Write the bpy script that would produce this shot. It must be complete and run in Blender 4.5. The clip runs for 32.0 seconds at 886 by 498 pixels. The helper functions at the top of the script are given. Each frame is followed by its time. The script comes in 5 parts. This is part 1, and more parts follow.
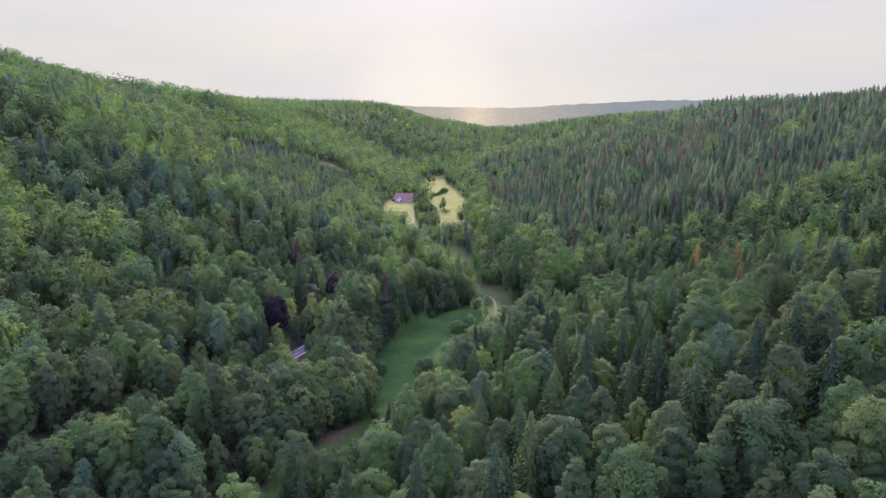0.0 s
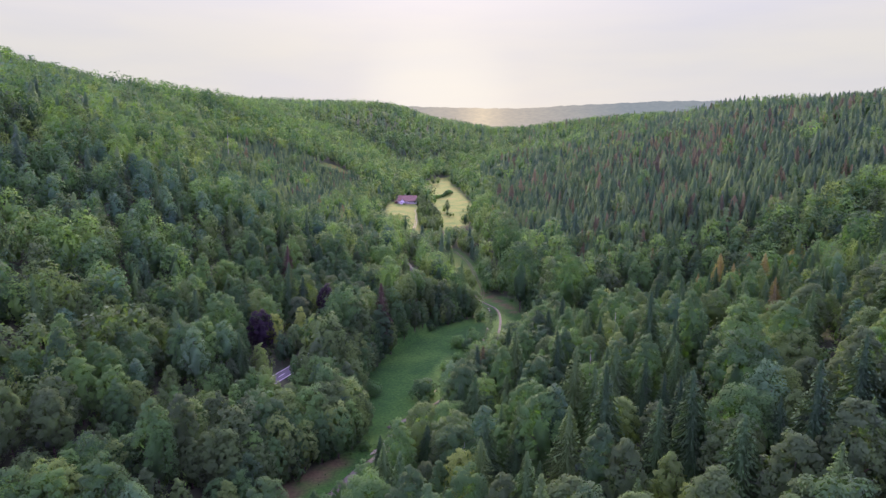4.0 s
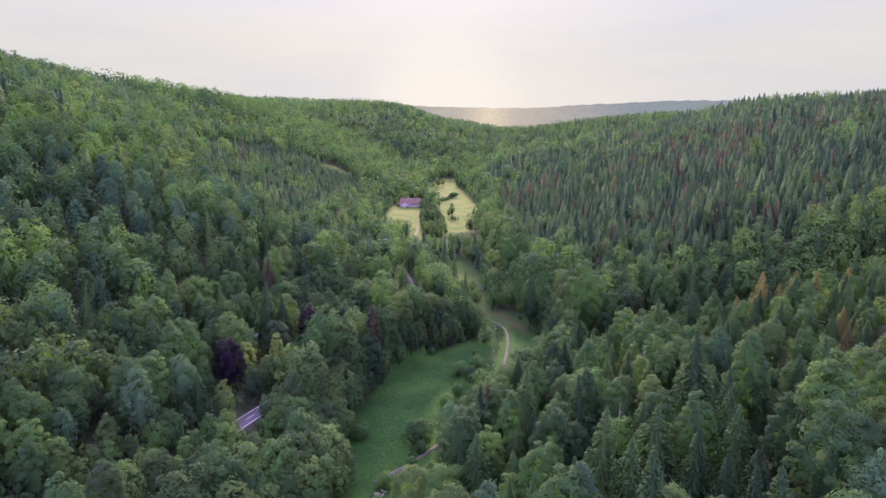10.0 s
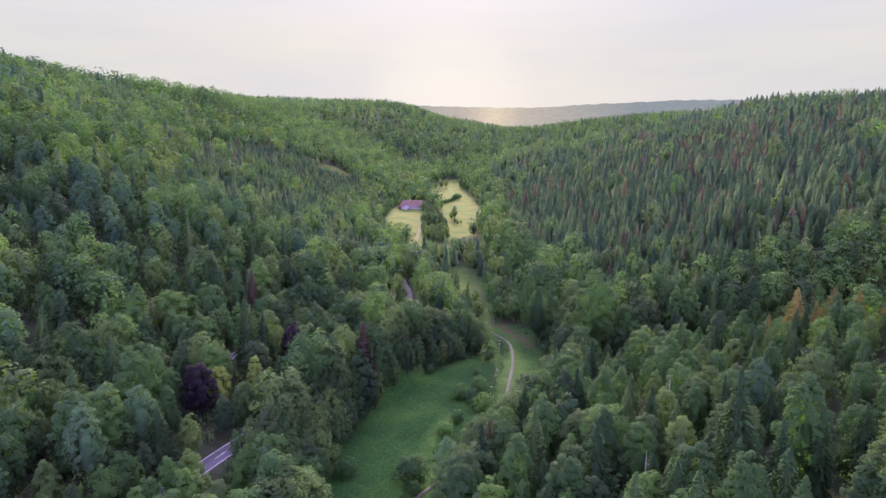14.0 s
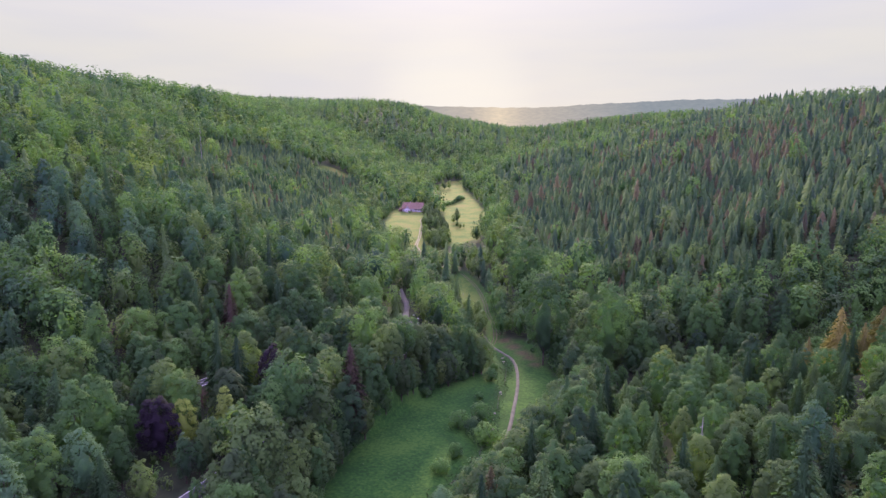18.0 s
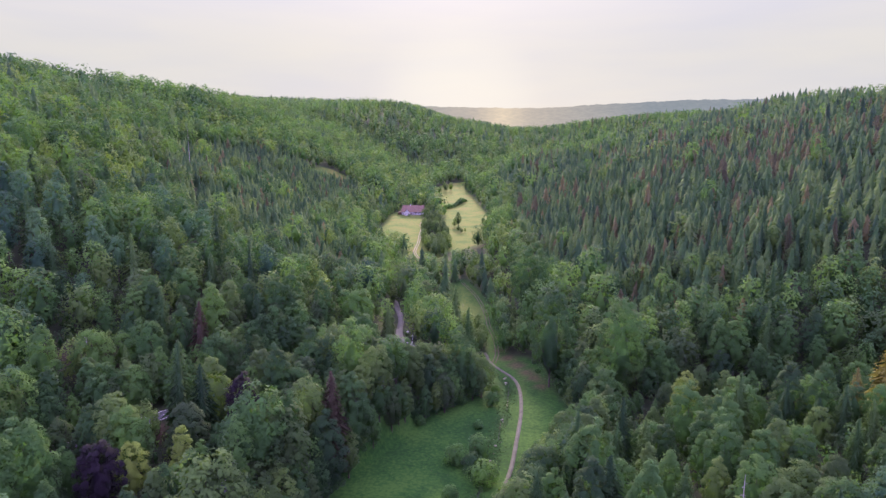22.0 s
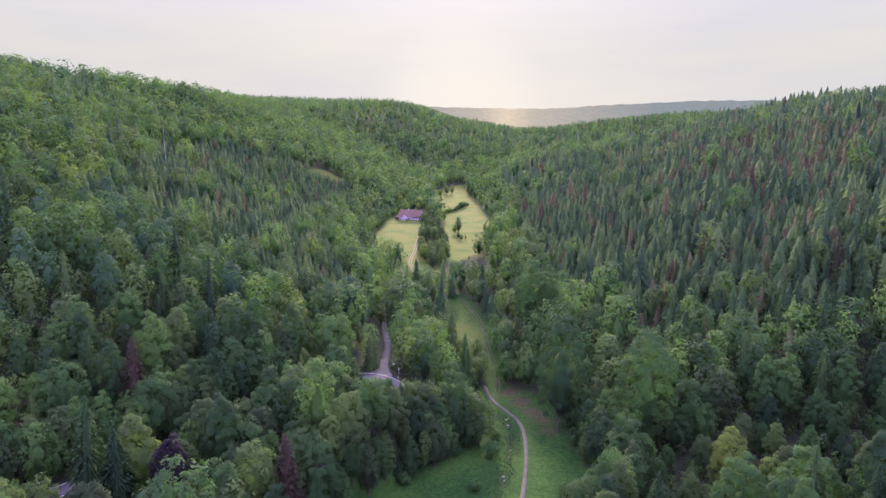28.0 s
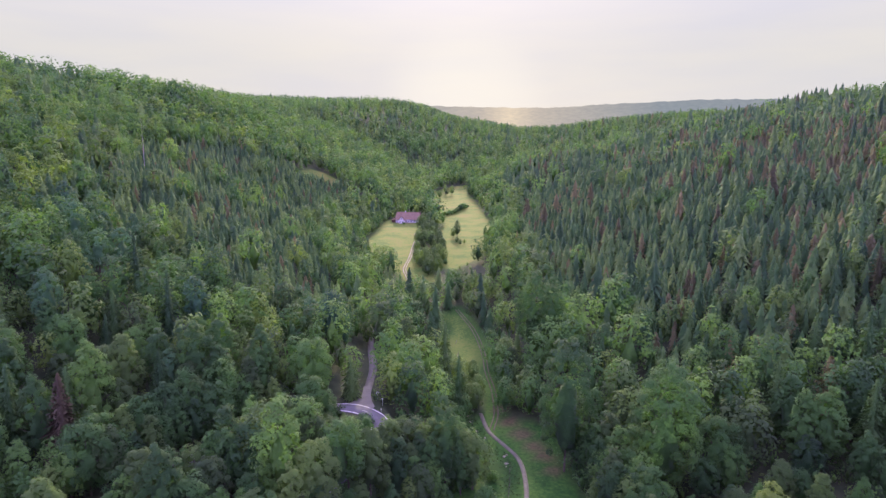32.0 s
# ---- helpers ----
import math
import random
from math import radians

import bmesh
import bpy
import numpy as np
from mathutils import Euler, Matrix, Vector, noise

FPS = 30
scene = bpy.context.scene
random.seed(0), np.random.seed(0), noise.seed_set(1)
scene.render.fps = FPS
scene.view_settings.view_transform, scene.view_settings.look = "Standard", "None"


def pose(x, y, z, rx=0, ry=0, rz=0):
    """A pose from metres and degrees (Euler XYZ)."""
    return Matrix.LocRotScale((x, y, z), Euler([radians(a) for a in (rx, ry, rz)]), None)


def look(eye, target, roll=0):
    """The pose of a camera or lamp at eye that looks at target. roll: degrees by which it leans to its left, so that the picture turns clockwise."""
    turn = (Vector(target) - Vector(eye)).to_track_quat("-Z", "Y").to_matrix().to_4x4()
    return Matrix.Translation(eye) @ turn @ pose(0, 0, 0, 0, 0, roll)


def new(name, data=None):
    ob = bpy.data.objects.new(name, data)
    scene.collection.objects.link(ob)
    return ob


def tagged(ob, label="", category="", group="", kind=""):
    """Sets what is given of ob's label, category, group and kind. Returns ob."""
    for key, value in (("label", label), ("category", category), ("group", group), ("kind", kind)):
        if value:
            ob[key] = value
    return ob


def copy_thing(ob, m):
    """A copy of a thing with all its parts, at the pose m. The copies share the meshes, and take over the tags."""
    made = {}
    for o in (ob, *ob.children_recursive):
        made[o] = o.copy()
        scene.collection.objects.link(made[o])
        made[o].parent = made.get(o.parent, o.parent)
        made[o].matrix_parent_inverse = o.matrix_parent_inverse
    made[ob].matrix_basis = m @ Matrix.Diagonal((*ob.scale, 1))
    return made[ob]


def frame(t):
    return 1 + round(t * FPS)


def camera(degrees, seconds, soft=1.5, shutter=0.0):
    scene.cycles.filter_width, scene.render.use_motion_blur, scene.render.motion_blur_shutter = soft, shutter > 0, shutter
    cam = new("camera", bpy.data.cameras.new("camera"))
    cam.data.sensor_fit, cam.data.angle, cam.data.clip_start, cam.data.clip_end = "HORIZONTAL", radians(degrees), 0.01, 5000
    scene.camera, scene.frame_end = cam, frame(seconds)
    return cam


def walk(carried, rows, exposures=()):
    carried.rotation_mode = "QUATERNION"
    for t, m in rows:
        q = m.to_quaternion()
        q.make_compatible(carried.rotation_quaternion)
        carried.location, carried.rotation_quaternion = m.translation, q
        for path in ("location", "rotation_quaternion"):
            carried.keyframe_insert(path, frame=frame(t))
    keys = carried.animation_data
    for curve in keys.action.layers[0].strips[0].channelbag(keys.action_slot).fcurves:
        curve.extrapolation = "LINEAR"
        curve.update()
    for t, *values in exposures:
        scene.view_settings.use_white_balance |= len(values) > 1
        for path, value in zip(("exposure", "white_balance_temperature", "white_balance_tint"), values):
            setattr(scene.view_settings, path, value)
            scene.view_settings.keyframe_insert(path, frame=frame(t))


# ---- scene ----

# ---- camera: a level flight up the valley, drifting slowly to the left ----
cam = camera(72, 32.0, soft=1.4)
PATH = [  # seconds, x, y, z, tilt, turn, roll
    (0, -0.00, 0.00, 107.00, 79.665, 4.781, -0.070),
    (2, 0.32, 11.99, 107.17, 79.701, 5.068, -0.012),
    (4, 0.50, 24.15, 107.32, 79.722, 5.332, 0.029),
    (6, 0.47, 36.58, 107.41, 79.720, 5.562, 0.042),
    (8, 0.32, 49.17, 107.43, 79.711, 5.779, 0.047),
    (10, 0.17, 61.80, 107.39, 79.712, 6.006, 0.062),
    (12, 0.05, 74.40, 107.41, 79.712, 6.233, 0.069),
    (14, -0.01, 87.01, 107.57, 79.703, 6.448, 0.045),
    (16, -0.06, 99.80, 107.67, 79.702, 6.664, -0.005),
    (18, -0.12, 112.88, 107.53, 79.728, 6.890, -0.068),
    (20, -0.13, 125.92, 107.36, 79.764, 7.093, -0.110),
    (22, -0.04, 138.67, 107.38, 79.792, 7.243, -0.099),
    (24, -0.10, 151.63, 107.41, 79.817, 7.361, -0.045),
    (26, -0.46, 165.33, 107.27, 79.845, 7.478, 0.031),
    (28, -0.73, 179.49, 107.08, 79.860, 7.603, 0.080),
    (30, -0.52, 193.75, 107.00, 79.845, 7.739, 0.063),
    (32, 0.00, 208.03, 107.00, 79.812, 7.882, 0.006),
]
walk(cam, [(t, pose(x, y, z, rx, 0, rz) @ pose(0, 0, 0, 0, 0, roll)) for t, x, y, z, rx, rz, roll in PATH], [(0, 0.27, 6400, 13), (32, 0.27, 6400, 13)])

# ---- world and sun: a bright, thinly clouded evening sky, the sun low over the head of the valley ----
SUN_AZ, SUN_EL = -6.0, 19.0
world = bpy.data.worlds.new("evening_sky")
scene.world = world
world.use_nodes = True
wn, wl = world.node_tree.nodes, world.node_tree.links
bg = wn["Background"]
sky = wn.new("ShaderNodeTexSky")
sky.sky_type, sky.sun_disc = "NISHITA", False
sky.sun_elevation, sky.sun_rotation = radians(SUN_EL), radians(SUN_AZ)
sky.air_density, sky.dust_density, sky.ozone_density = 1.0, 2.0, 1.0
dim = wn.new("ShaderNodeMixRGB")
dim.blend_type, dim.inputs[0].default_value = "MULTIPLY", 1.0
dim.inputs[2].default_value = (0.1, 0.1, 0.1, 1)
wl.new(sky.outputs[0], dim.inputs[1])
wtc = wn.new("ShaderNodeTexCoord")
wmap = wn.new("ShaderNodeMapping")
wmap.inputs["Scale"].default_value = (1.2, 1.2, 7.0)
cloud = wn.new("ShaderNodeTexNoise")
cloud.inputs["Scale"].default_value, cloud.inputs["Detail"].default_value = 1.7, 5.0
wl.new(wtc.outputs["Generated"], wmap.inputs[0])
wl.new(wmap.outputs[0], cloud.inputs[0])
cramp = wn.new("ShaderNodeValToRGB")
cramp.color_ramp.elements[0].position, cramp.color_ramp.elements[1].position = 0.38, 0.66
cramp.color_ramp.elements[0].color = (0.768, 0.743, 0.697, 1)
cramp.color_ramp.elements[1].color = (0.678, 0.677, 0.712, 1)
wl.new(cloud.outputs[0], cramp.inputs[0])
veil = wn.new("ShaderNodeMixRGB")
veil.inputs[0].default_value = 0.965
wl.new(dim.outputs[0], veil.inputs[1])
wl.new(cramp.outputs[0], veil.inputs[2])
wsep = wn.new("ShaderNodeSeparateXYZ")
wl.new(wtc.outputs["Generated"], wsep.inputs[0])
# the low sky away from the sun is blue and violet
away = wn.new("ShaderNodeMapRange")
away.interpolation_type = "SMOOTHSTEP"
for key, val in (("From Min", -0.75), ("From Max", 0.55), ("To Min", 0.0), ("To Max", 1.0)):
    away.inputs[key].default_value = val
wl.new(wsep.outputs[1], away.inputs["Value"])
shade_side = wn.new("ShaderNodeMixRGB")
shade_side.inputs[1].default_value = (2.1, 1.55, 5.4, 1)
wl.new(away.outputs[0], shade_side.inputs[0])
wl.new(veil.outputs[0], shade_side.inputs[2])
# a thinly clouded sky brightens towards the zenith
rise = wn.new("ShaderNodeMapRange")
rise.interpolation_type = "SMOOTHSTEP"
for key, val in (("From Min", 0.10), ("From Max", 1.0), ("To Min", 0.0), ("To Max", 1.0)):
    rise.inputs[key].default_value = val
wl.new(wsep.outputs[2], rise.inputs["Value"])
high = wn.new("ShaderNodeMixRGB")
high.inputs[2].default_value = (2.25, 1.93, 3.5, 1)
wl.new(rise.outputs[0], high.inputs[0])
wl.new(shade_side.outputs[0], high.inputs[1])
# warm brightness round the place where the sun stands
toward = wn.new("ShaderNodeVectorMath")
toward.operation = "DOT_PRODUCT"
toward.inputs[1].default_value = (math.sin(radians(SUN_AZ)) * 0.998, math.cos(radians(SUN_AZ)) * 0.998, 0.048)
wl.new(wtc.outputs["Generated"], toward.inputs[0])
ring = wn.new("ShaderNodeMapRange")
ring.interpolation_type = "SMOOTHERSTEP"
for key, val in (("From Min", 0.986), ("From Max", 1.0015), ("To Min", 0.0), ("To Max", 0.55)):
    ring.inputs[key].default_value = val
wl.new(toward.outputs["Value"], ring.inputs["Value"])
aureole = wn.new("ShaderNodeMixRGB")
aureole.inputs[2].default_value = (1.02, 0.96, 0.84, 1)
wl.new(ring.outputs[0], aureole.inputs[0])
wl.new(high.outputs[0], aureole.inputs[1])
wl.new(aureole.outputs[0], bg.inputs[0])
bg.inputs[1].default_value = 0.84

sun_data = bpy.data.lights.new("sun", "SUN")
sun_data.energy, sun_data.angle, sun_data.color = 5.0, radians(5.0), (1.0, 0.84, 0.50)
sun = new("sun", sun_data)
sun.matrix_world = look((300 * math.sin(radians(SUN_AZ)), 300 * math.cos(radians(SUN_AZ)), 300 + 300 * math.tan(radians(SUN_EL))), (0, 0, 300))


# ---- materials ----
def nodes_of(name, rough=0.9):
    m = bpy.data.materials.new(name)
    m.use_nodes = True
    nt = m.node_tree
    p = nt.nodes["Principled BSDF"]
    p.inputs["Roughness"].default_value = rough
    p.inputs["Specular IOR Level"].default_value = 0.25
    return m, nt.nodes, nt.links, p


def ramp_of(n, stops):
    r = n.new("ShaderNodeValToRGB")
    while len(r.color_ramp.elements) < len(stops):
        r.color_ramp.elements.new(0.5)
    for e, (pos, col) in zip(r.color_ramp.elements, stops):
        e.position, e.color = pos, (*col, 1)
    return r


def noise_of(n, l, scale, detail=4.0, coord="Object"):
    tc = n.new("ShaderNodeTexCoord")
    t = n.new("ShaderNodeTexNoise")
    t.inputs["Scale"].default_value, t.inputs["Detail"].default_value = scale, detail
    l.new(tc.outputs[coord], t.inputs[0])
    return t


def surface(name, a, b, scale, rough=0.9, fine=None, bump=0.0):
    """Two colours mixed at a coarse and a fine scale, with relief."""
    m, n, l, p = nodes_of(name, rough)
    t1, t2 = noise_of(n, l, scale), noise_of(n, l, fine or scale * 9, 3.0)
    add = n.new("ShaderNodeMath")
    add.operation = "MULTIPLY_ADD"
    l.new(t2.outputs[0], add.inputs[0])
    add.inputs[1].default_value = 0.5
    half = n.new("ShaderNodeMath")
    half.operation = "MULTIPLY"
    half.inputs[1].default_value = 0.5
    l.new(t1.outputs[0], half.inputs[0])
    l.new(half.outputs[0], add.inputs[2])
    r = ramp_of(n, [(0.36, a), (0.64, b)])
    l.new(add.outputs[0], r.inputs[0])
    l.new(r.outputs[0], p.inputs["Base Color"])
    if bump:
        bp = n.new("ShaderNodeBump")
        bp.inputs["Strength"].default_value, bp.inputs["Distance"].default_value = 0.8, bump
        l.new(t2.outputs[0], bp.inputs["Height"])
        l.new(bp.outputs[0], p.inputs["Normal"])
    return m


def foliage(name, dark, mid, light, through_light=0.52):
    """Leaves: each clump, each tree and each patch of wood differs a little; some light passes through."""
    m, n, l, p = nodes_of(name, 0.85)
    geo, info, var = n.new("ShaderNodeNewGeometry"), n.new("ShaderNodeObjectInfo"), n.new("ShaderNodeAttribute")
    var.attribute_name = "variety"
    alone = n.new("ShaderNodeAttribute")
    alone.attribute_name = "alone"
    own = n.new("ShaderNodeMath")
    own.operation = "MULTIPLY"
    l.new(info.outputs["Random"], own.inputs[0])
    l.new(alone.outputs["Fac"], own.inputs[1])
    patch = n.new("ShaderNodeTexNoise")
    patch.inputs["Scale"].default_value, patch.inputs["Detail"].default_value = 0.03, 2.0
    l.new(geo.outputs["Position"], patch.inputs[0])
    total = None
    grain = n.new("ShaderNodeTexNoise")
    grain.inputs["Scale"].default_value, grain.inputs["Detail"].default_value, grain.inputs["Roughness"].default_value = 1.1, 4.0, 0.7
    l.new(geo.outputs["Position"], grain.inputs[0])
    leaf_bump = n.new("ShaderNodeBump")
    leaf_bump.inputs["Strength"].default_value, leaf_bump.inputs["Distance"].default_value = 0.3, 0.25
    l.new(grain.outputs[0], leaf_bump.inputs["Height"])
    l.new(leaf_bump.outputs[0], p.inputs["Normal"])
    for socket, weight in ((geo.outputs["Random Per Island"], 0.07), (own.outputs[0], 0.40), (var.outputs["Fac"], 0.50), (patch.outputs[0], 0.40), (grain.outputs[0], 0.20)):
        k = n.new("ShaderNodeMath")
        k.operation = "MULTIPLY_ADD"
        k.inputs[1].default_value = weight
        k.inputs[2].default_value = 0.0
        l.new(socket, k.inputs[0])
        if total is not None:
            l.new(total, k.inputs[2])
        total = k.outputs[0]
    r = ramp_of(n, [(0.28, dark), (0.60, mid), (0.94, light)])
    l.new(total, r.inputs[0])
    l.new(r.outputs[0], p.inputs["Base Color"])
    tr = n.new("ShaderNodeBsdfTranslucent")
    part_through = n.new("ShaderNodeMixRGB")
    part_through.blend_type, part_through.inputs[0].default_value = "MULTIPLY", 1.0
    part_through.inputs[2].default_value = (through_light * 2.6, through_light * 2.6, through_light * 1.4, 1)
    l.new(r.outputs[0], part_through.inputs[1])
    l.new(part_through.outputs[0], tr.inputs[0])
    p.inputs["Specular IOR Level"].default_value = 0.12
    p.inputs["Sheen Weight"].default_value, p.inputs["Sheen Roughness"].default_value = 0.06, 0.5
    p.inputs["Sheen Tint"].default_value = (0.85, 0.95, 0.85, 1)
    mix = n.new("ShaderNodeAddShader")
    l.new(p.outputs[0], mix.inputs[0])
    l.new(tr.outputs[0], mix.inputs[1])
    l.new(mix.outputs[0], n["Material Output"].inputs[0])
    return m


M_BEECH = foliage("beech_leaves", (0.017, 0.039, 0.018), (0.038, 0.085, 0.025), (0.082, 0.146, 0.032))
M_OAK = foliage("oak_leaves", (0.024, 0.043, 0.020), (0.051, 0.089, 0.027), (0.098, 0.146, 0.036))
M_LIME = foliage("lime_leaves", (0.062, 0.095, 0.026), (0.108, 0.152, 0.034), (0.165, 0.205, 0.046))
M_COPPER = foliage("copper_leaves", (0.011, 0.009, 0.013), (0.018, 0.013, 0.018), (0.030, 0.020, 0.026), 0.15)
M_SPRUCE = foliage("spruce_needles", (0.017, 0.042, 0.019), (0.040, 0.084, 0.028), (0.092, 0.138, 0.040), 0.45)
M_PINE = foliage("pine_needles", (0.020, 0.050, 0.030), (0.042, 0.092, 0.043), (0.080, 0.138, 0.056), 0.46)
M_LARCH = foliage("dry_needles", (0.034, 0.038, 0.018), (0.066, 0.064, 0.028), (0.106, 0.100, 0.042), 0.42)
# spruce needles with the slope's golden sunlight painted into their colour
M_SUNLIT = foliage("sunlight_tinted_needles", (0.062, 0.064, 0.022), (0.118, 0.112, 0.034), (0.185, 0.170, 0.050), 0.5)
M_RUST = foliage("rust_needles", (0.032, 0.027, 0.018), (0.052, 0.042, 0.026), (0.076, 0.061, 0.037), 0.3)
M_BARK = surface("bark", (0.06, 0.045, 0.035), (0.13, 0.105, 0.085), 0.9)
M_PALE = surface("bare_wood", (0.30, 0.27, 0.25), (0.50, 0.46, 0.43), 0.6)
M_ASPHALT = surface("asphalt", (0.080, 0.080, 0.090), (0.125, 0.120, 0.130), 0.15, 0.75, 3.0)
M_SIDE = surface("worn_asphalt", (0.112, 0.108, 0.094), (0.172, 0.165, 0.142), 0.2, 0.85, 2.5)
M_LANE = surface("pale_gravel", (0.20, 0.176, 0.128), (0.31, 0.275, 0.21), 0.3, 0.95, 2.0, 0.03)
M_GRAVEL = surface("gravel", (0.088, 0.085, 0.064), (0.152, 0.147, 0.112), 0.3, 0.95, 2.0, 0.03)
M_PAINT = surface("road_paint", (0.62, 0.62, 0.56), (0.80, 0.80, 0.72), 0.8, 0.6)
M_EARTH = surface("worn_earth", (0.07, 0.06, 0.04), (0.13, 0.115, 0.075), 0.3)
M_STONE = surface("stream_stone", (0.20, 0.185, 0.14), (0.40, 0.375, 0.29), 0.5)
M_WATER, wn_, wl_, wp_ = nodes_of("stream_water", 0.55)
wp_.inputs["Base Color"].default_value = (0.020, 0.026, 0.020, 1)
ripple = noise_of(wn_, wl_, 2.2)
rb = wn_.new("ShaderNodeBump")
rb.inputs["Strength"].default_value, rb.inputs["Distance"].default_value = 0.5, 0.05
wl_.new(ripple.outputs[0], rb.inputs["Height"])
wl_.new(rb.outputs[0], wp_.inputs["Normal"])
M_ROOF = surface("roof_tiles", (0.13, 0.090, 0.062), (0.21, 0.145, 0.100), 0.35, 0.85, 3.0)
M_PLASTER = surface("white_plaster", (0.62, 0.60, 0.56), (0.80, 0.78, 0.74), 0.4)
M_WOOD = surface("dark_boards", (0.07, 0.045, 0.03), (0.15, 0.10, 0.065), 0.8)
M_METAL = surface("galvanised_steel", (0.45, 0.46, 0.48), (0.60, 0.61, 0.62), 1.2, 0.45)
M_GLASS, gn_, gl_, gp_ = nodes_of("window_glass", 0.08)
gp_.inputs["Base Color"].default_value = (0.03, 0.035, 0.04, 1)
gp_.inputs["Specular IOR Level"].default_value = 0.6
M_HAY = foliage("meadow_herbs", (0.040, 0.072, 0.026), (0.066, 0.106, 0.036), (0.11, 0.14, 0.05), 0.15)

# the distance: woods as a glow, with haze and the sun's warmth painted in
M_RIDGE, n, l, p = nodes_of("ridge_haze_glow", 1.0)
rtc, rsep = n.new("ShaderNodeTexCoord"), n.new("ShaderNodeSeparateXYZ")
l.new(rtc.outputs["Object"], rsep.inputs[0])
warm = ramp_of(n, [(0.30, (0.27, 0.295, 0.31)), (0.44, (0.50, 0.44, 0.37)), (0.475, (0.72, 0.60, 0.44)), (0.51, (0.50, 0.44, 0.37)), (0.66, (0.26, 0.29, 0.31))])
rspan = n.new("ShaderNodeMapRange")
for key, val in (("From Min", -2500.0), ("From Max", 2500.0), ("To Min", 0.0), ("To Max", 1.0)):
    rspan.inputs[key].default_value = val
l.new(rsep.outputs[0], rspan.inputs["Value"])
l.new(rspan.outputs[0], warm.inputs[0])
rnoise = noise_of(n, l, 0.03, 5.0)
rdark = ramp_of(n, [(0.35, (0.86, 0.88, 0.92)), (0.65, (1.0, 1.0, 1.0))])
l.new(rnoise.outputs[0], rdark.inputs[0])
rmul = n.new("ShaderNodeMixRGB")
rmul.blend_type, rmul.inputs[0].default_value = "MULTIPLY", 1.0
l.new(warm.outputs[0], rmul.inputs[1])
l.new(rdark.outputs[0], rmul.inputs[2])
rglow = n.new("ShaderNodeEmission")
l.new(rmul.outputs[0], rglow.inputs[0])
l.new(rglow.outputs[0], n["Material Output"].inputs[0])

# the ground: litter under the trees, grass where the sheet is marked as meadow
M_GROUND, n, l, p = nodes_of("ground_cover", 0.95)
g1, g2, g3 = noise_of(n, l, 0.05), noise_of(n, l, 0.9, 5.0), noise_of(n, l, 0.22, 4.0)
litter = ramp_of(n, [(0.35, (0.022, 0.034, 0.016)), (0.65, (0.044, 0.054, 0.026))])
l.new(g3.outputs[0], litter.inputs[0])
near_grass = ramp_of(n, [(0.40, (0.013, 0.050, 0.008)), (0.50, (0.024, 0.078, 0.011)), (0.60, (0.045, 0.106, 0.016))])
hay = ramp_of(n, [(0.41, (0.048, 0.104, 0.016)), (0.47, (0.082, 0.130, 0.021)), (0.53, (0.122, 0.150, 0.026)), (0.59, (0.132, 0.132, 0.034))])
mixn = n.new("ShaderNodeMath")
mixn.operation = "MULTIPLY_ADD"
mixn.inputs[1].default_value, = (0.5,)
halfn = n.new("ShaderNodeMath")
halfn.operation = "MULTIPLY"
halfn.inputs[1].default_value = 0.5
l.new(g1.outputs[0], halfn.inputs[0])
l.new(g2.outputs[0], mixn.inputs[0])
l.new(halfn.outputs[0], mixn.inputs[2])
l.new(mixn.outputs[0], near_grass.inputs[0])
l.new(mixn.outputs[0], hay.inputs[0])
a1, a2 = n.new("ShaderNodeAttribute"), n.new("ShaderNodeAttribute")
a1.attribute_name, a2.attribute_name = "meadow", "hay"
m1, m2 = n.new("ShaderNodeMixRGB"), n.new("ShaderNodeMixRGB")
l.new(a2.outputs["Fac"], m1.inputs[0])
l.new(near_grass.outputs[0], m1.inputs[1])
l.new(hay.outputs[0], m1.inputs[2])
l.new(a1.outputs["Fac"], m2.inputs[0])
l.new(litter.outputs[0], m2.inputs[1])
l.new(m1.outputs[0], m2.inputs[2])
a3 = n.new("ShaderNodeAttribute")
a3.attribute_name = "bare"
soil = ramp_of(n, [(0.35, (0.066, 0.042, 0.026)), (0.65, (0.110, 0.072, 0.044))])
l.new(g2.outputs[0], soil.inputs[0])
m3 = n.new("ShaderNodeMixRGB")
l.new(a3.outputs["Fac"], m3.inputs[0])
l.new(m2.outputs[0], m3.inputs[1])
l.new(soil.outputs[0], m3.inputs[2])
l.new(m3.outputs[0], p.inputs["Base Color"])
gb = n.new("ShaderNodeBump")
gb.inputs["Strength"].default_value, gb.inputs["Distance"].default_value = 0.4, 0.1
l.new(g2.outputs[0], gb.inputs["Height"])
l.new(gb.outputs[0], p.inputs["Normal"])

# ---- the lie of the land ----
FLOOR_Y = [-400, 180, 390, 430, 500, 570, 650, 820, 950, 1100, 1200, 1500, 1900]
FLOOR_Z = [-8, 0, 0.5, 2, 8, 15, 18, 22, 27, 35, 42, 78, 120]
LEFT_Y = [-400, 100, 180, 250, 310, 345, 385, 420, 470, 520, 570, 650, 720, 820, 950, 1100, 1400]
LEFT_X = [-120, -80, -68, -60, -54, -42, -18, -22, -42, -62, -86, -118, -142, -146, -140, -160, -240]
RIGHT_Y = [-400, 100, 180, 250, 300, 335, 370, 400, 430, 470, 520, 570, 650, 720, 850, 1000, 1100, 1400]
RIGHT_X = [-60, -52, -42, -22, -2, 26, 30, 18, 4, -6, -12, -22, -34, -36, -38, -62, -60, 60]


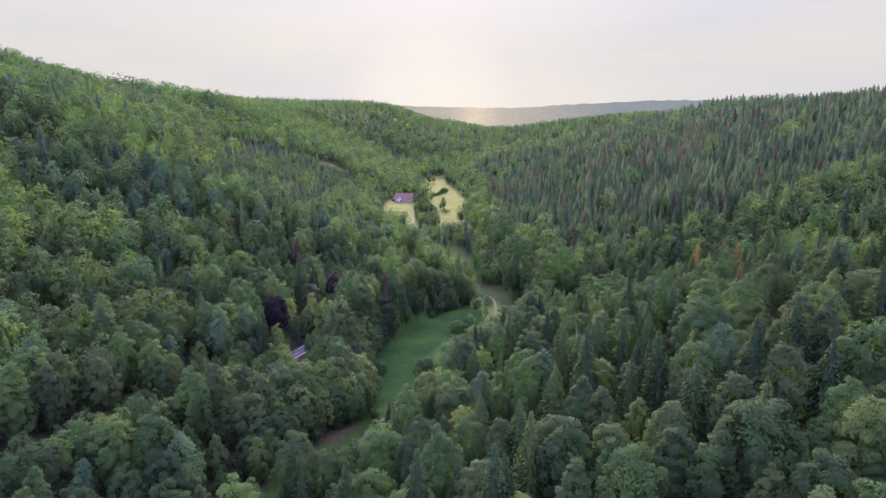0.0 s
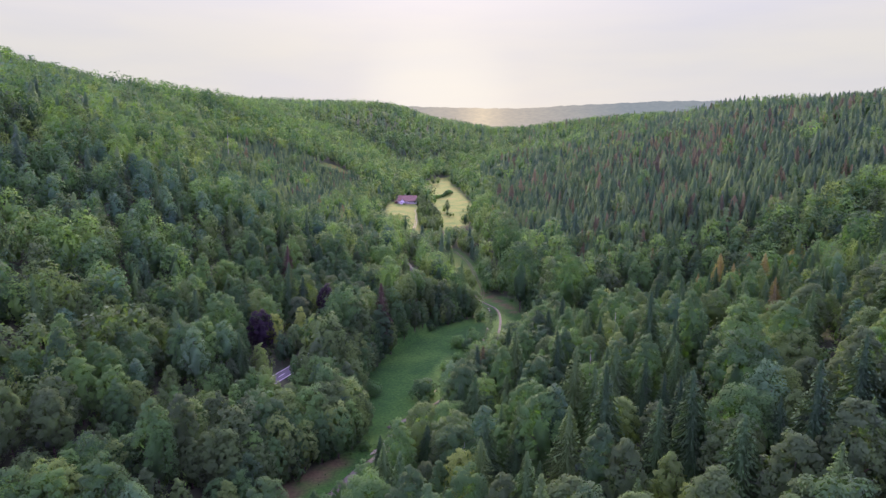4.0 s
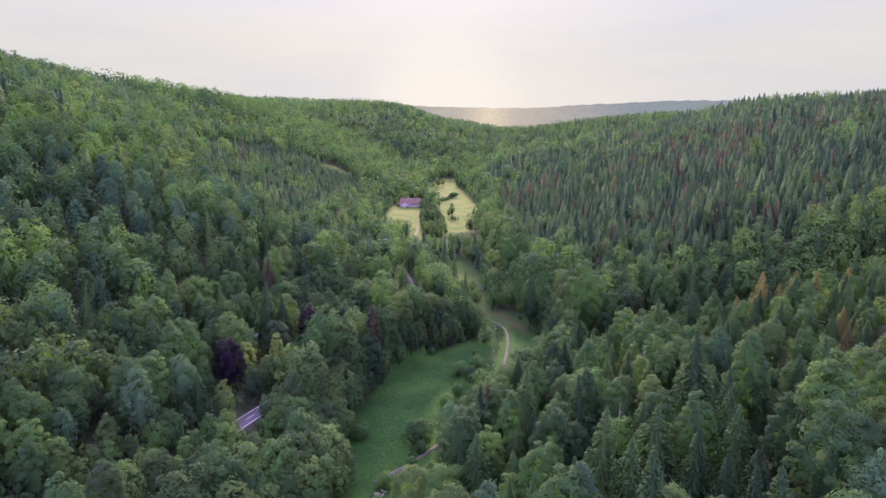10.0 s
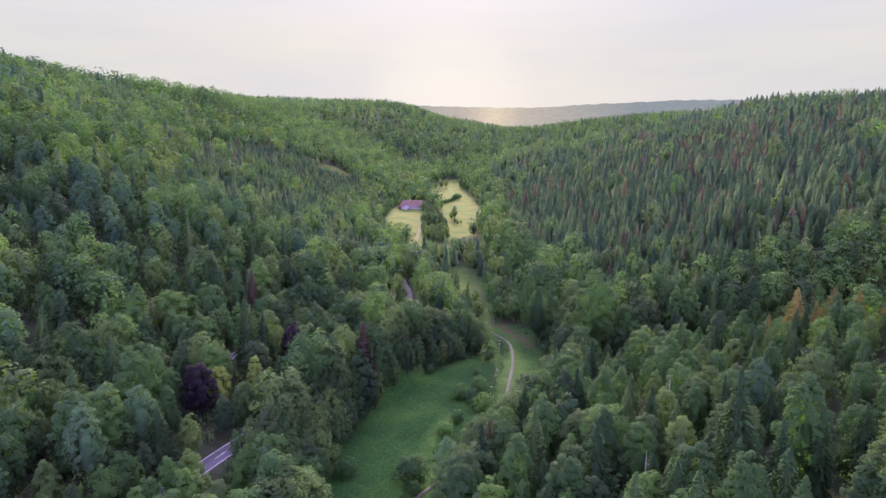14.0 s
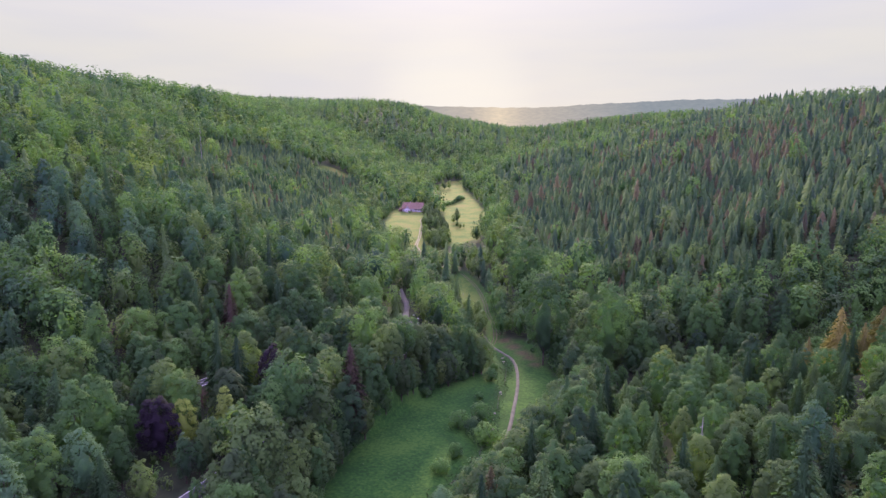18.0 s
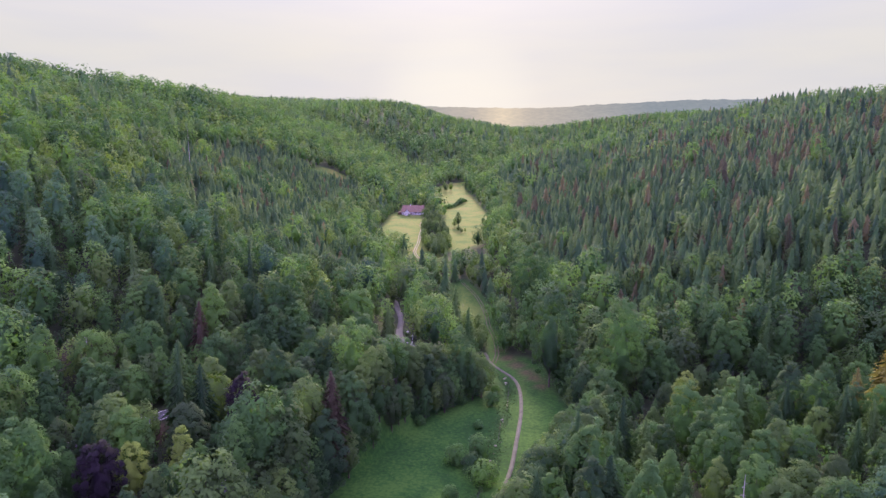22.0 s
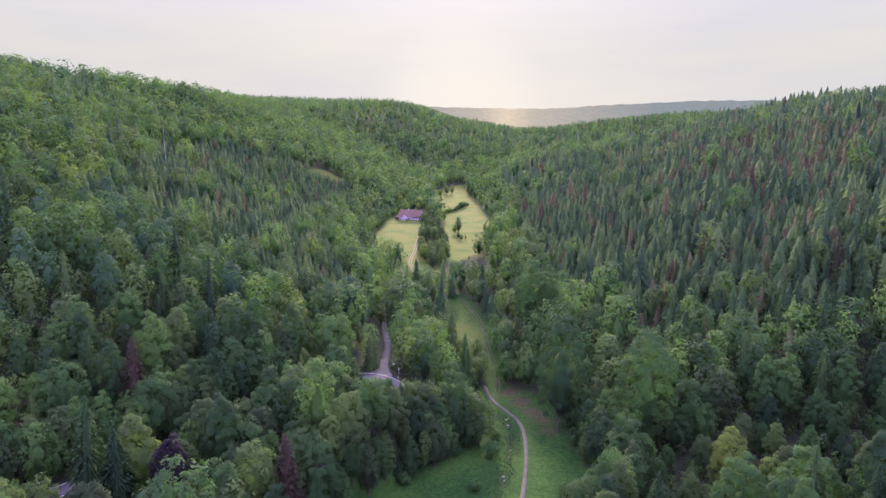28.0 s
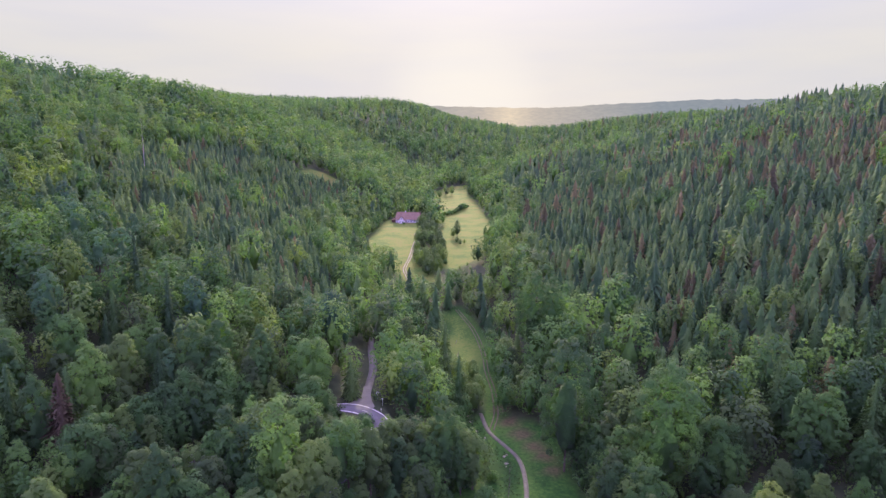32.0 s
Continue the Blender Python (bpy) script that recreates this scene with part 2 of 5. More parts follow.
def curve(y, ys, vs):
    """Smoothed interpolation along the valley."""
    return (np.interp(y - 12, ys, vs) + np.interp(y, ys, vs) + np.interp(y + 12, ys, vs)) / 3


def step(a, b, v):
    u = np.clip((v - a) / (b - a), 0, 1)
    return u * u * (3 - 2 * u)


def wave(x, y, k, s=0.0):
    """Soft, uneven swell between about -1 and 1."""
    return (np.sin(x * k + s) * np.cos(y * k * 1.13 - s * 2) + 0.6 * np.sin(x * k * 1.9 - y * k * 1.3 + s * 3)
            + 0.4 * np.cos(x * k * 3.1 + y * k * 2.3 + s)) / 1.6


def land(x, y):
    """Height of the ground."""
    x, y = np.asarray(x, float), np.asarray(y, float)
    fl = curve(y, FLOOR_Y, FLOOR_Z)
    dl, dr = curve(y, LEFT_Y, LEFT_X) - x, x - curve(y, RIGHT_Y, RIGHT_X)
    steep = np.interp(dl, [0, 6, 30, 66, 120, 300, 420, 600], [0, 1.5, 16.5, 23, 41, 119, 164, 186])
    gentle = np.interp(dl, [0, 20, 66, 120, 300, 420, 600], [0, 4, 24, 47, 122, 162, 182])
    bank = 1 - step(430, 560, y)
    lh = steep * bank + gentle * (1 - bank)
    top = 181 - 20 * step(820, 980, y) + 10 * step(1000, 1400, y)
    lh = np.where(fl + lh > top - 30, top - 30 + 32 * np.tanh(np.maximum(fl + lh - top + 30, 0) / 32), fl + lh) - fl
    rh = np.interp(dr, [0, 8, 100, 250, 420, 700, 1100], [0, 2, 38, 82, 120, 140, 146])
    hollow = step(290, 335, y) * (1 - step(385, 450, y))
    rh = rh * (1 - hollow * (1 - step(90, 260, dr)) * 0.45)
    nose = step(860, 1000, y) * (1 - step(1050, 1400, y))
    rh = rh + nose * (10 * step(0, 50, dr) - 14 * step(40, 160, dr))
    rh = rh * (1 - step(1020, 1380, y) * 0.62)
    z = fl + np.maximum(lh, 0) + np.maximum(rh, 0)
    start = 1180 + np.clip(x + 60, 0, 500) * 1.1
    far = np.clip(y - start, 0, None) * 0.20
    far = (165 - 22 * (1 - step(-300, 0, x)) * step(-900, -500, x)) * np.tanh(far / 150)
    far = far * (1 - 0.80 * step(-0.21, 0.05, x / np.maximum(y, 600.0)))
    z = np.maximum(z, 0.55 * z + far * 0.75 + 22 * step(1100, 1500, y))
    z = z + wave(x, y, 0.012, 1.0) * 3.0 * step(40, 160, np.maximum(dl, dr)) + wave(x, y, 0.005, 2.0) * 6.0 * step(150, 400, np.maximum(dl, dr))
    return z


# ---- lines on the plan: roads, paths, stream ----
def smooth_line(pts, gap=2.0):
    """A spline through the points, in even steps; points may carry any number of values."""
    q = [np.array(a, float) for a in pts]
    q = [2 * q[0] - q[1]] + q + [2 * q[-1] - q[-2]]
    out = []
    for i in range(1, len(q) - 2):
        k = max(2, int(np.linalg.norm(q[i + 1][:2] - q[i][:2]) / gap))
        for j in range(k):
            u = j / k
            out.append(0.5 * (2 * q[i] + (q[i + 1] - q[i - 1]) * u + (2 * q[i - 1] - 5 * q[i] + 4 * q[i + 1] - q[i + 2]) * u * u
                              + (3 * q[i] - q[i - 1] - 3 * q[i + 1] + q[i + 2]) * u ** 3))
    return np.array(out + [q[-2]])


ROAD = smooth_line([(-190, 150, 27), (-150, 225, 26), (-120, 284, 24), (-109, 304, 23), (-98, 326, 22.2), (-81, 366, 20.8), (-69, 385, 20), (-59, 391.5, 19.5),
                    (-50, 389.5, 19.2), (-43.5, 381, 18.9), (-45, 366, 18.4), (-54, 338, 17.6), (-67, 308, 16.8), (-74.5, 284, 16.4), (-79, 260, 16),
                    (-85, 240, 15.6), (-93, 212, 15), (-108, 170, 14), (-130, 110, 12.5)])
SIDE = smooth_line([(-53, 393, 19.3), (-54, 402, 19.2), (-56, 416, 19), (-58.5, 430, 18.8), (-65, 452, 18.2), (-72, 480, 17.4), (-76, 515, 16.4), (-73, 545, 16)])
TRACK = smooth_line([(-73, 545), (-70.5, 562), (-71.5, 574), (-77, 596), (-84, 618), (-86, 634), (-88, 660), (-93, 700), (-97, 735), (-102, 760), (-101, 785), (-108, 812)])
PATH_LINE = smooth_line([(-40, 235), (-22, 262), (-8, 295), (-2, 320), (0.5, 345), (2, 368), (1.5, 388), (-1, 400), (-6, 408), (-12, 417), (-16, 430)])
GRASS_WAY = smooth_line([(-11, 418), (-10, 430), (-12, 448), (-16, 466), (-19, 485), (-26, 512), (-38, 540)])
STREAM = smooth_line([(-75, 120), (-64, 150), (-56, 172), (-46, 195), (-40, 222), (-31, 250), (-25, 275), (-14, 300), (-8, 322), (-7, 340), (-5, 362), (-3, 388), (-6, 401), (-14, 412), (-24, 440), (-30, 470),
                      (-34, 500), (-50, 540), (-60, 590), (-72, 640), (-82, 700), (-92, 760), (-100, 830), (-108, 920), (-120, 1040)])


def near_line(x, y, line):
    """Distance from points to a line and the nearest place on it."""
    x, y = np.asarray(x, float).ravel(), np.asarray(y, float).ravel()
    best, idx = np.full(x.shape, 1e9), np.zeros(x.shape, int)
    for i in range(len(line)):
        d = (x - line[i, 0]) ** 2 + (y - line[i, 1]) ** 2
        w = d < best
        best[w], idx[w] = d[w], i
    return np.sqrt(best), idx


def inside(x, y, ring):
    """Which points lie in a polygon."""
    x, y = np.asarray(x, float), np.asarray(y, float)
    hit = np.zeros(x.shape, bool)
    for (x0, y0), (x1, y1) in zip(ring, ring[1:] + ring[:1]):
        if y0 != y1:
            hit ^= ((y0 > y) != (y1 > y)) & (x < (x1 - x0) * (y - y0) / (y1 - y0) + x0)
    return hit


MEADOW_LOW = [(-69, 150), (-67, 176), (-61, 191), (-53, 205), (-47, 217), (-47.5, 228), (-53, 236), (-60, 251), (-59, 285), (-54, 315), (-44, 345), (-28, 366), (-16, 384), (-18, 402), (-19, 425), (6, 422), (12, 408), (15, 385), (22, 362),
              (16, 345), (8, 326), (-6, 306), (-14, 284), (-18, 258), (-27, 228), (-37, 206), (-52, 170)]
MEADOW_STRIP = [(-33, 462), (-27, 455), (-20, 466), (-18, 480), (-23, 500), (-30, 522), (-36, 532), (-46, 534), (-46, 522), (-40, 496)]
MEADOW_FARM = [(-62, 556), (-56, 585), (-68, 622), (-80, 655), (-90, 712), (-98, 770), (-103, 815), (-106, 845), (-142, 842), (-146, 815), (-140, 768), (-137, 711), (-122, 668), (-96, 632), (-80, 600), (-74, 562)]
MEADOW_SLOPE = [(-65, 632), (-52, 624), (-39, 655), (-35, 699), (-31, 774), (-30, 807), (-46, 869), (-66, 975), (-85, 1056), (-91, 1140), (-112, 1120), (-133, 1069), (-107, 920),
                (-98, 880), (-88, 832), (-80, 809), (-84, 770), (-80, 740), (-72, 695), (-70, 653)]
GLADE = [(-264, 882), (-252, 920), (-228, 925), (-219, 895), (-234, 862), (-252, 866)]
FIELDS = [(MEADOW_LOW, 0.0), (MEADOW_STRIP, 0.15), (MEADOW_FARM, 0.9), (MEADOW_SLOPE, 0.8), (GLADE, 0.8)]


def ground_z(x, y):
    """Ground with the roadbeds and the stream bed cut into it."""
    sh = np.shape(x)
    x, y = np.ravel(np.asarray(x, float)), np.ravel(np.asarray(y, float))
    z = land(x, y)
    near = (x > -260) & (x < 60) & (y > 60) & (y < 1060)
    if near.any():
        xs, ys, zs = x[near], y[near], z[near]
        for line, half, fade in ((ROAD, 4.6, 6.0), (SIDE, 3.4, 7.0)):
            d, i = near_line(xs, ys, line)
            w = 1 - step(half, half + fade, d)
            zs = zs * (1 - w) + (line[i, 2] - 0.06) * w
        d, i = near_line(xs, ys, STREAM)
        zs = zs - 0.6 * (1 - step(0.6, 3.5, d)) * (ys > 100)
        z[near] = zs
    return z.reshape(sh) if sh else float(z[0])


def ground_sheet():
    def axis(lo, hi, stops):
        out, v = [lo], lo
        while v < hi:
            s = next(s for a, b, s in stops if a <= v < b)
            v += s
            out.append(v)
        return np.array(out)
    gx = axis(-4000, 4000, [(-4000, -800, 200), (-800, -320, 30), (-320, -140, 8), (-140, 60, 2.5), (60, 320, 10), (320, 1000, 40), (1000, 9e9, 250)])
    gy = axis(-2500, 4600, [(-2500, -400, 200), (-400, 80, 40), (80, 440, 2.5), (440, 640, 4), (640, 1180, 8), (1180, 2600, 35), (2600, 9e9, 250)])
    X, Y = np.meshgrid(gx, gy)
    Z = ground_z(X, Y)
    co = np.stack([X.ravel(), Y.ravel(), Z.ravel()], 1)
    nx, ny = len(gx), len(gy)
    k = (np.arange(ny - 1)[:, None] * nx + np.arange(nx - 1)[None]).ravel()
    me = mesh_from("ground", co, np.stack([k, k + 1, k + nx + 1, k + nx], 1))
    mead, hayv = np.zeros(len(co)), np.zeros(len(co))
    for dx, dy in ((0, 0), (3, 0), (-3, 0), (0, 3), (0, -3), (6, 0), (-6, 0), (0, 6), (0, -6)):
        for ring, dry in FIELDS:
            hit = inside(co[:, 0] + dx, co[:, 1] + dy, ring)
            mead += hit * 0.36
            hayv += hit * 0.36 * dry
    close = (co[:, 0] > -90) & (co[:, 0] < 30) & (co[:, 1] > 400) & (co[:, 1] < 620)
    verge = near_line(co[close, 0], co[close, 1], GRASS_WAY)[0]
    mead[close] = np.maximum(mead[close], 1 - step(3, 7, verge))
    bare = np.zeros(len(co))
    for sx, sy, sr in ((8, 402, 3.5), (5, 408, 4), (0, 416, 4), (-5, 424, 4), (-8, 434, 3), (11, 394, 3), (-57, 200, 5), (-63, 190, 5), (-53, 208, 4), (-146, 322, 9), (-139, 316, 6), (74, 358, 8), (80, 352, 6), (-26, 552, 4), (-104, 296, 4)):
        bare = np.maximum(bare, 0.8 - 0.8 * step(0.2 * sr, 1.6 * sr, np.hypot(co[:, 0] - sx, co[:, 1] - sy) + wave(co[:, 0], co[:, 1], 0.5, 1.0) * 1.2))
    for key, val in (("bare", bare), ("meadow", np.clip(mead, 0, 1)), ("hay", np.clip(hayv, 0, 1))):
        me.attributes.new(key, "FLOAT", "POINT").data.foreach_set("value", val.astype(np.float32))
    me.materials.append(M_GROUND)
    me.polygons.foreach_set("use_smooth", np.ones(len(me.polygons), bool))
    tagged(new("ground", me), "valley ground of green meadow grass and brown forest litter", "ground", kind="structure")


def mesh_from(name, co, faces):
    """A mesh from arrays: faces all of one length."""
    me = bpy.data.meshes.new(name)
    co, faces = np.asarray(co, np.float32), np.asarray(faces, np.int32)
    k = faces.shape[1]
    me.vertices.add(len(co))
    me.vertices.foreach_set("co", co.ravel())
    me.loops.add(faces.size)
    me.loops.foreach_set("vertex_index", faces.ravel())
    me.polygons.add(len(faces))
    me.polygons.foreach_set("loop_start", np.arange(0, faces.size, k, dtype=np.int32))
    me.update(calc_edges=True)
    return me


def part(name, data, material, parent, label=""):
    """Link a bmesh or a mesh as one object under a thing or a part."""
    if isinstance(data, bmesh.types.BMesh):
        me = bpy.data.meshes.new(name)
        data.to_mesh(me)
        data.free()
    else:
        me = data
    if material and not me.materials:
        me.materials.append(material)
    ob = new(name, me)
    ob.parent = parent
    return tagged(ob, label)


ground_sheet()


def far_ridge():
    """The last wooded ridge beyond the head of the valley, haze painted as glow."""
    r = np.random.default_rng(3)
    az = np.radians(np.arange(-34, 36, 0.06))
    top = np.interp(np.degrees(az), [-34, -20, -13, -9, -5, -0.7, 2.6, 4.5, 6.1, 9.5, 14.2, 20, 36], [330, 335, 340, 326, 316, 309, 309, 318, 326, 336, 352, 352, 340])
    top = top + r.normal(0, 1.6, len(az)) + 3 * np.sin(az * 190) * np.sin(az * 57)
    rows = []
    for y0, u in ((4300, 1.0), (4240, 0.96), (4100, 0.80), (3900, 0.60), (3600, 0.35), (3200, 0.0)):
        rows.append(np.column_stack([(y0 - 100) * np.tan(az), np.full(len(az), y0), 60 + (top - 60) * u]))
    k = len(az)
    i = (np.arange(5)[:, None] * k + np.arange(k - 1)[None]).ravel()
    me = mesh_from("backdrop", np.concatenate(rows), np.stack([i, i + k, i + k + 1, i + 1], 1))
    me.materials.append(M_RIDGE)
    tagged(new("backdrop", me), "distant pale wooded ridge with haze painted as glow at the end of the valley", "hill", kind="structure")


far_ridge()


# ---- trees ----
def leaf_tufts(rng, pos, nrm, size):
    """Small uneven leaf clumps, one three-sided piece each."""
    k = len(pos)
    t = np.cross(nrm, rng.normal(size=(k, 3)))
    t /= np.linalg.norm(t, axis=1)[:, None] + 1e-9
    b = np.cross(nrm, t)
    s = size * rng.uniform(0.6, 1.35, (k, 1))
    out = np.empty((k, 3, 3))
    for i, (u, v) in enumerate(((-0.6, -0.45), (0.6, -0.4), (0.0, 0.7))):
        out[:, i] = pos + t * s * (u + rng.uniform(-0.2, 0.2, (k, 1))) + b * s * (v + rng.uniform(-0.2, 0.2, (k, 1))) + nrm * s * rng.uniform(-0.18, 0.18, (k, 1))
    return out.reshape(-1, 3), np.arange(3 * k).reshape(k, 3)


def thirds(fs):
    """Four-sided faces as pairs of three-sided ones."""
    fs = np.asarray(fs)
    if fs.shape[1] == 3:
        return fs
    two = np.concatenate([fs[:, [0, 1, 2]], fs[:, [0, 2, 3]]])
    return two[(two[:, 0] != two[:, 1]) & (two[:, 1] != two[:, 2]) & (two[:, 0] != two[:, 2])]


def blob(rng, rx, rz, zc, seg, rings, rough):
    """An uneven closed body inside a crown."""
    th, ph = np.linspace(0, 2 * np.pi, seg, endpoint=False), np.linspace(0.0, np.pi, rings + 1)
    co = []
    for p_ in ph:
        for t_ in th:
            w = 1 + rng.uniform(-rough, rough)
            co.append((rx * w * np.sin(p_) * np.cos(t_), rx * w * np.sin(p_) * np.sin(t_), zc + rz * w * np.cos(p_)))
    fs = [(i * seg + j, (i + 1) * seg + j, (i + 1) * seg + (j + 1) % seg, i * seg + (j + 1) % seg) for i in range(rings) for j in range(seg)]
    return np.array(co), np.array(fs)


def join(*sets):
    co, fs, n0 = [], [], 0
    for c, f in sets:
        co.append(c)
        fs.append(thirds(f) + n0)
        n0 += len(c)
    return np.concatenate(co), np.concatenate(fs)


def broad_crown(seed, H, R, low, lobes, per, leaf, seg, rings, peak=0.0):
    """A broadleaf crown: rounded lobes of leaf clumps heaped round a dark core."""
    rng = np.random.default_rng(seed)
    zc, rz = H * (low + 1) / 2, H * (1 - low) / 2
    sets = [blob(rng, R * 0.40, rz * 0.52, zc - rz * 0.24, seg, rings, 0.25)]
    inner = per * (5 if lobes > 15 else 2)
    d = rng.normal(size=(inner, 3))
    d /= np.linalg.norm(d, axis=1)[:, None]
    sets.append(leaf_tufts(rng, d * np.array([R * 0.70, R * 0.70, rz * 0.80]) * rng.uniform(0.85, 1.1, (inner, 1)) + np.array([0, 0, zc - rz * 0.06]), d, leaf * 1.25))
    for i in range(lobes):
        g = (i + 0.5) / lobes
        cz = 1 - 1.72 * g
        an = i * 2.39996 + rng.uniform(-0.5, 0.5)
        rr = np.sqrt(max(0.0, 1 - cz * cz))
        rr = rr * (1 - peak * max(0, cz)) * rng.uniform(0.62, 0.92)
        lr = R * rng.uniform(0.26, 0.46) * (16 / max(lobes, 7)) ** (0.33 if lobes < 50 else 0.42)
        c = np.array([R * rr * np.cos(an), R * rr * np.sin(an), zc + (rz - lr * 0.6) * cz * rng.uniform(0.76, 1.02)])
        out = (c - np.array([0, 0, zc - rz * 0.3])) / np.array([R, R, rz])
        d = rng.normal(size=(per, 3))
        d = d / np.linalg.norm(d, axis=1)[:, None] + out / (np.linalg.norm(out) + 1e-6) * 0.55 + np.array([0, 0, 0.18])
        d /= np.linalg.norm(d, axis=1)[:, None]
        nr = d + 0.45 * out / (np.linalg.norm(out) + 1e-6) + np.array([0, 0, 0.25]) + rng.normal(size=(per, 3)) * 0.24
        nr /= np.linalg.norm(nr, axis=1)[:, None]
        sets.append(leaf_tufts(rng, c + d * lr * rng.uniform(0.62, 1.18, (per, 1)) * np.array([1, 1, 0.92]), nr, leaf))
    return join(*sets)


def conifer_crown(seed, H, R, low, levels, arms, sprigs, leaf, droop=0.30, open_=0.0, thin=1.75):
    """A conifer crown: whorls of drooping, folded boughs that shorten to the tip, with sprigs."""
    rng = np.random.default_rng(seed)
    sets = []
    seg = 6 if levels < 9 else 8
    th = np.linspace(0, 2 * np.pi, seg, endpoint=False)
    ring0 = np.stack([np.cos(th) * R * 0.55, np.sin(th) * R * 0.55, np.full(seg, H * low)], 1)
    ring1 = np.stack([np.cos(th) * R * 0.05, np.sin(th) * R * 0.05, np.full(seg, H * 0.97)], 1)
    sets.append((np.concatenate([ring0, ring1]), np.array([(j, (j + 1) % seg, seg + (j + 1) % seg, seg + j) for j in range(seg)])))
    co, fs = [], []
    for i in range(levels):
        u = (i + rng.uniform(0.2, 0.8)) / levels
        z = H * (low + (1 - low) * u)
        r = R * min(1.0, (1 - u) * 1.75) ** 0.9 * rng.uniform(0.80, 1.12) + 0.15
        k = max(4, int(round(arms * (1 - 0.45 * u))))
        a0 = rng.uniform(0, 6.28)
        for j in range(k):
            if rng.random() < open_:
                continue
            a = a0 + j * 2 * np.pi / k + rng.uniform(-0.25, 0.25)
            rj = r * rng.uniform(0.78, 1.15)
            w = rj * (thin / k) * rng.uniform(0.8, 1.15)
            d, s = np.array([np.cos(a), np.sin(a), 0]), np.array([-np.sin(a), np.cos(a), 0])
            drop = droop * rj * rng.uniform(0.6, 1.3)
            up = np.array([0, 0, 1.0])
            tip = d * rj + up * (z - drop)
            mid = d * rj * 0.62 + up * (z - drop * 0.35)
            rootp = d * rj * 0.06 + up * (z + 0.12 * rj)
            n0 = len(co)
            co += [rootp, mid + s * w - up * 0.22 * w, tip, mid - s * w - up * 0.22 * w, mid + up * 0.10 * rj]
            fs += [(n0, n0 + 4, n0 + 1, n0 + 1), (n0 + 4, n0 + 2, n0 + 1, n0 + 1), (n0, n0 + 3, n0 + 4, n0 + 4), (n0 + 4, n0 + 3, n0 + 2, n0 + 2)]
    co = np.array(co)
    quads = [(f[0], f[1], f[2], f[3]) for f in fs]
    tri_pairs = np.array([(a_[0], a_[1], b_[1], a_[2]) for a_, b_ in zip(quads[0::2], quads[1::2])])
    tri_pairs[1::2] = [(a_[0], a_[1], b_[2], a_[2]) for a_, b_ in zip(quads[2::4], quads[3::4])]
    sets.append((co, tri_pairs))
    if sprigs:
        u = rng.uniform(0, 1, sprigs) ** 1.25
        a = rng.uniform(0, 6.28, sprigs)
        r = R * np.minimum(1.0, (1 - u) * 1.75) ** 0.9 * rng.uniform(0.5, 1.1, sprigs) + 0.1
        z = H * (low + (1 - low) * u) - droop * r * 0.6
        pos = np.stack([r * np.cos(a), r * np.sin(a), z], 1)
        nr = np.stack([np.cos(a) * 0.6, np.sin(a) * 0.6, np.full(sprigs, 0.8)], 1) + rng.normal(size=(sprigs, 3)) * 0.3
        nr /= np.linalg.norm(nr, axis=1)[:, None]
        sets.append(leaf_tufts(rng, pos, nr, leaf))
    return join(*sets)


def skirt_crown(seed, H, R, low, skirts, seg, sprigs=0, leaf=0.8):
    """A conifer further off: ragged skirts of boughs, one over the other."""
    rng = np.random.default_rng(seed)
    sets = []
    for i in range(skirts):
        u0, u1 = i / skirts, min(1.0, (i + 1.75) / skirts)
        z0, z1 = H * (low + (1 - low) * u0), H * (low + (1 - low) * u1)
        r0 = R * 1.12 * min(1.0, (1 - u0) * 1.45) ** 0.72
        odd = np.arange(2 * seg) % 2 == 0
        th = np.arange(2 * seg) * np.pi / seg + rng.uniform(0, 6.28) + rng.uniform(-0.22, 0.22, 2 * seg) * 3 / seg
        rad = np.where(odd, r0 * rng.uniform(0.68, 1.18, 2 * seg), r0 * rng.uniform(0.30, 0.62, 2 * seg))
        zz = np.where(odd, z0 - 0.30 * r0, z0 + 0.16 * r0) + rng.uniform(-0.14, 0.14, 2 * seg) * r0
        co = np.concatenate([np.stack([rad * np.cos(th), rad * np.sin(th), zz], 1), [[rng.uniform(-0.1, 0.1), rng.uniform(-0.1, 0.1), z1]]])
        j = np.arange(2 * seg)
        sets.append((co, np.stack([j, (j + 1) % (2 * seg), np.full(2 * seg, 2 * seg)], 1)))
    if sprigs:
        u = rng.uniform(0, 1, sprigs) ** 1.2
        a = rng.uniform(0, 6.28, sprigs)
        r = R * 1.12 * np.minimum(1.0, (1 - u) * 1.45) ** 0.72 * rng.uniform(0.6, 1.08, sprigs)
        pos = np.stack([r * np.cos(a), r * np.sin(a), H * (low + (1 - low) * u) - 0.1 * r], 1)
        nr = np.stack([np.cos(a) * 0.7, np.sin(a) * 0.7, np.full(sprigs, 0.7)], 1) + rng.normal(size=(sprigs, 3)) * 0.25
        nr /= np.linalg.norm(nr, axis=1)[:, None]
        sets.append(leaf_tufts(rng, pos, nr, leaf))
    return join(*sets)


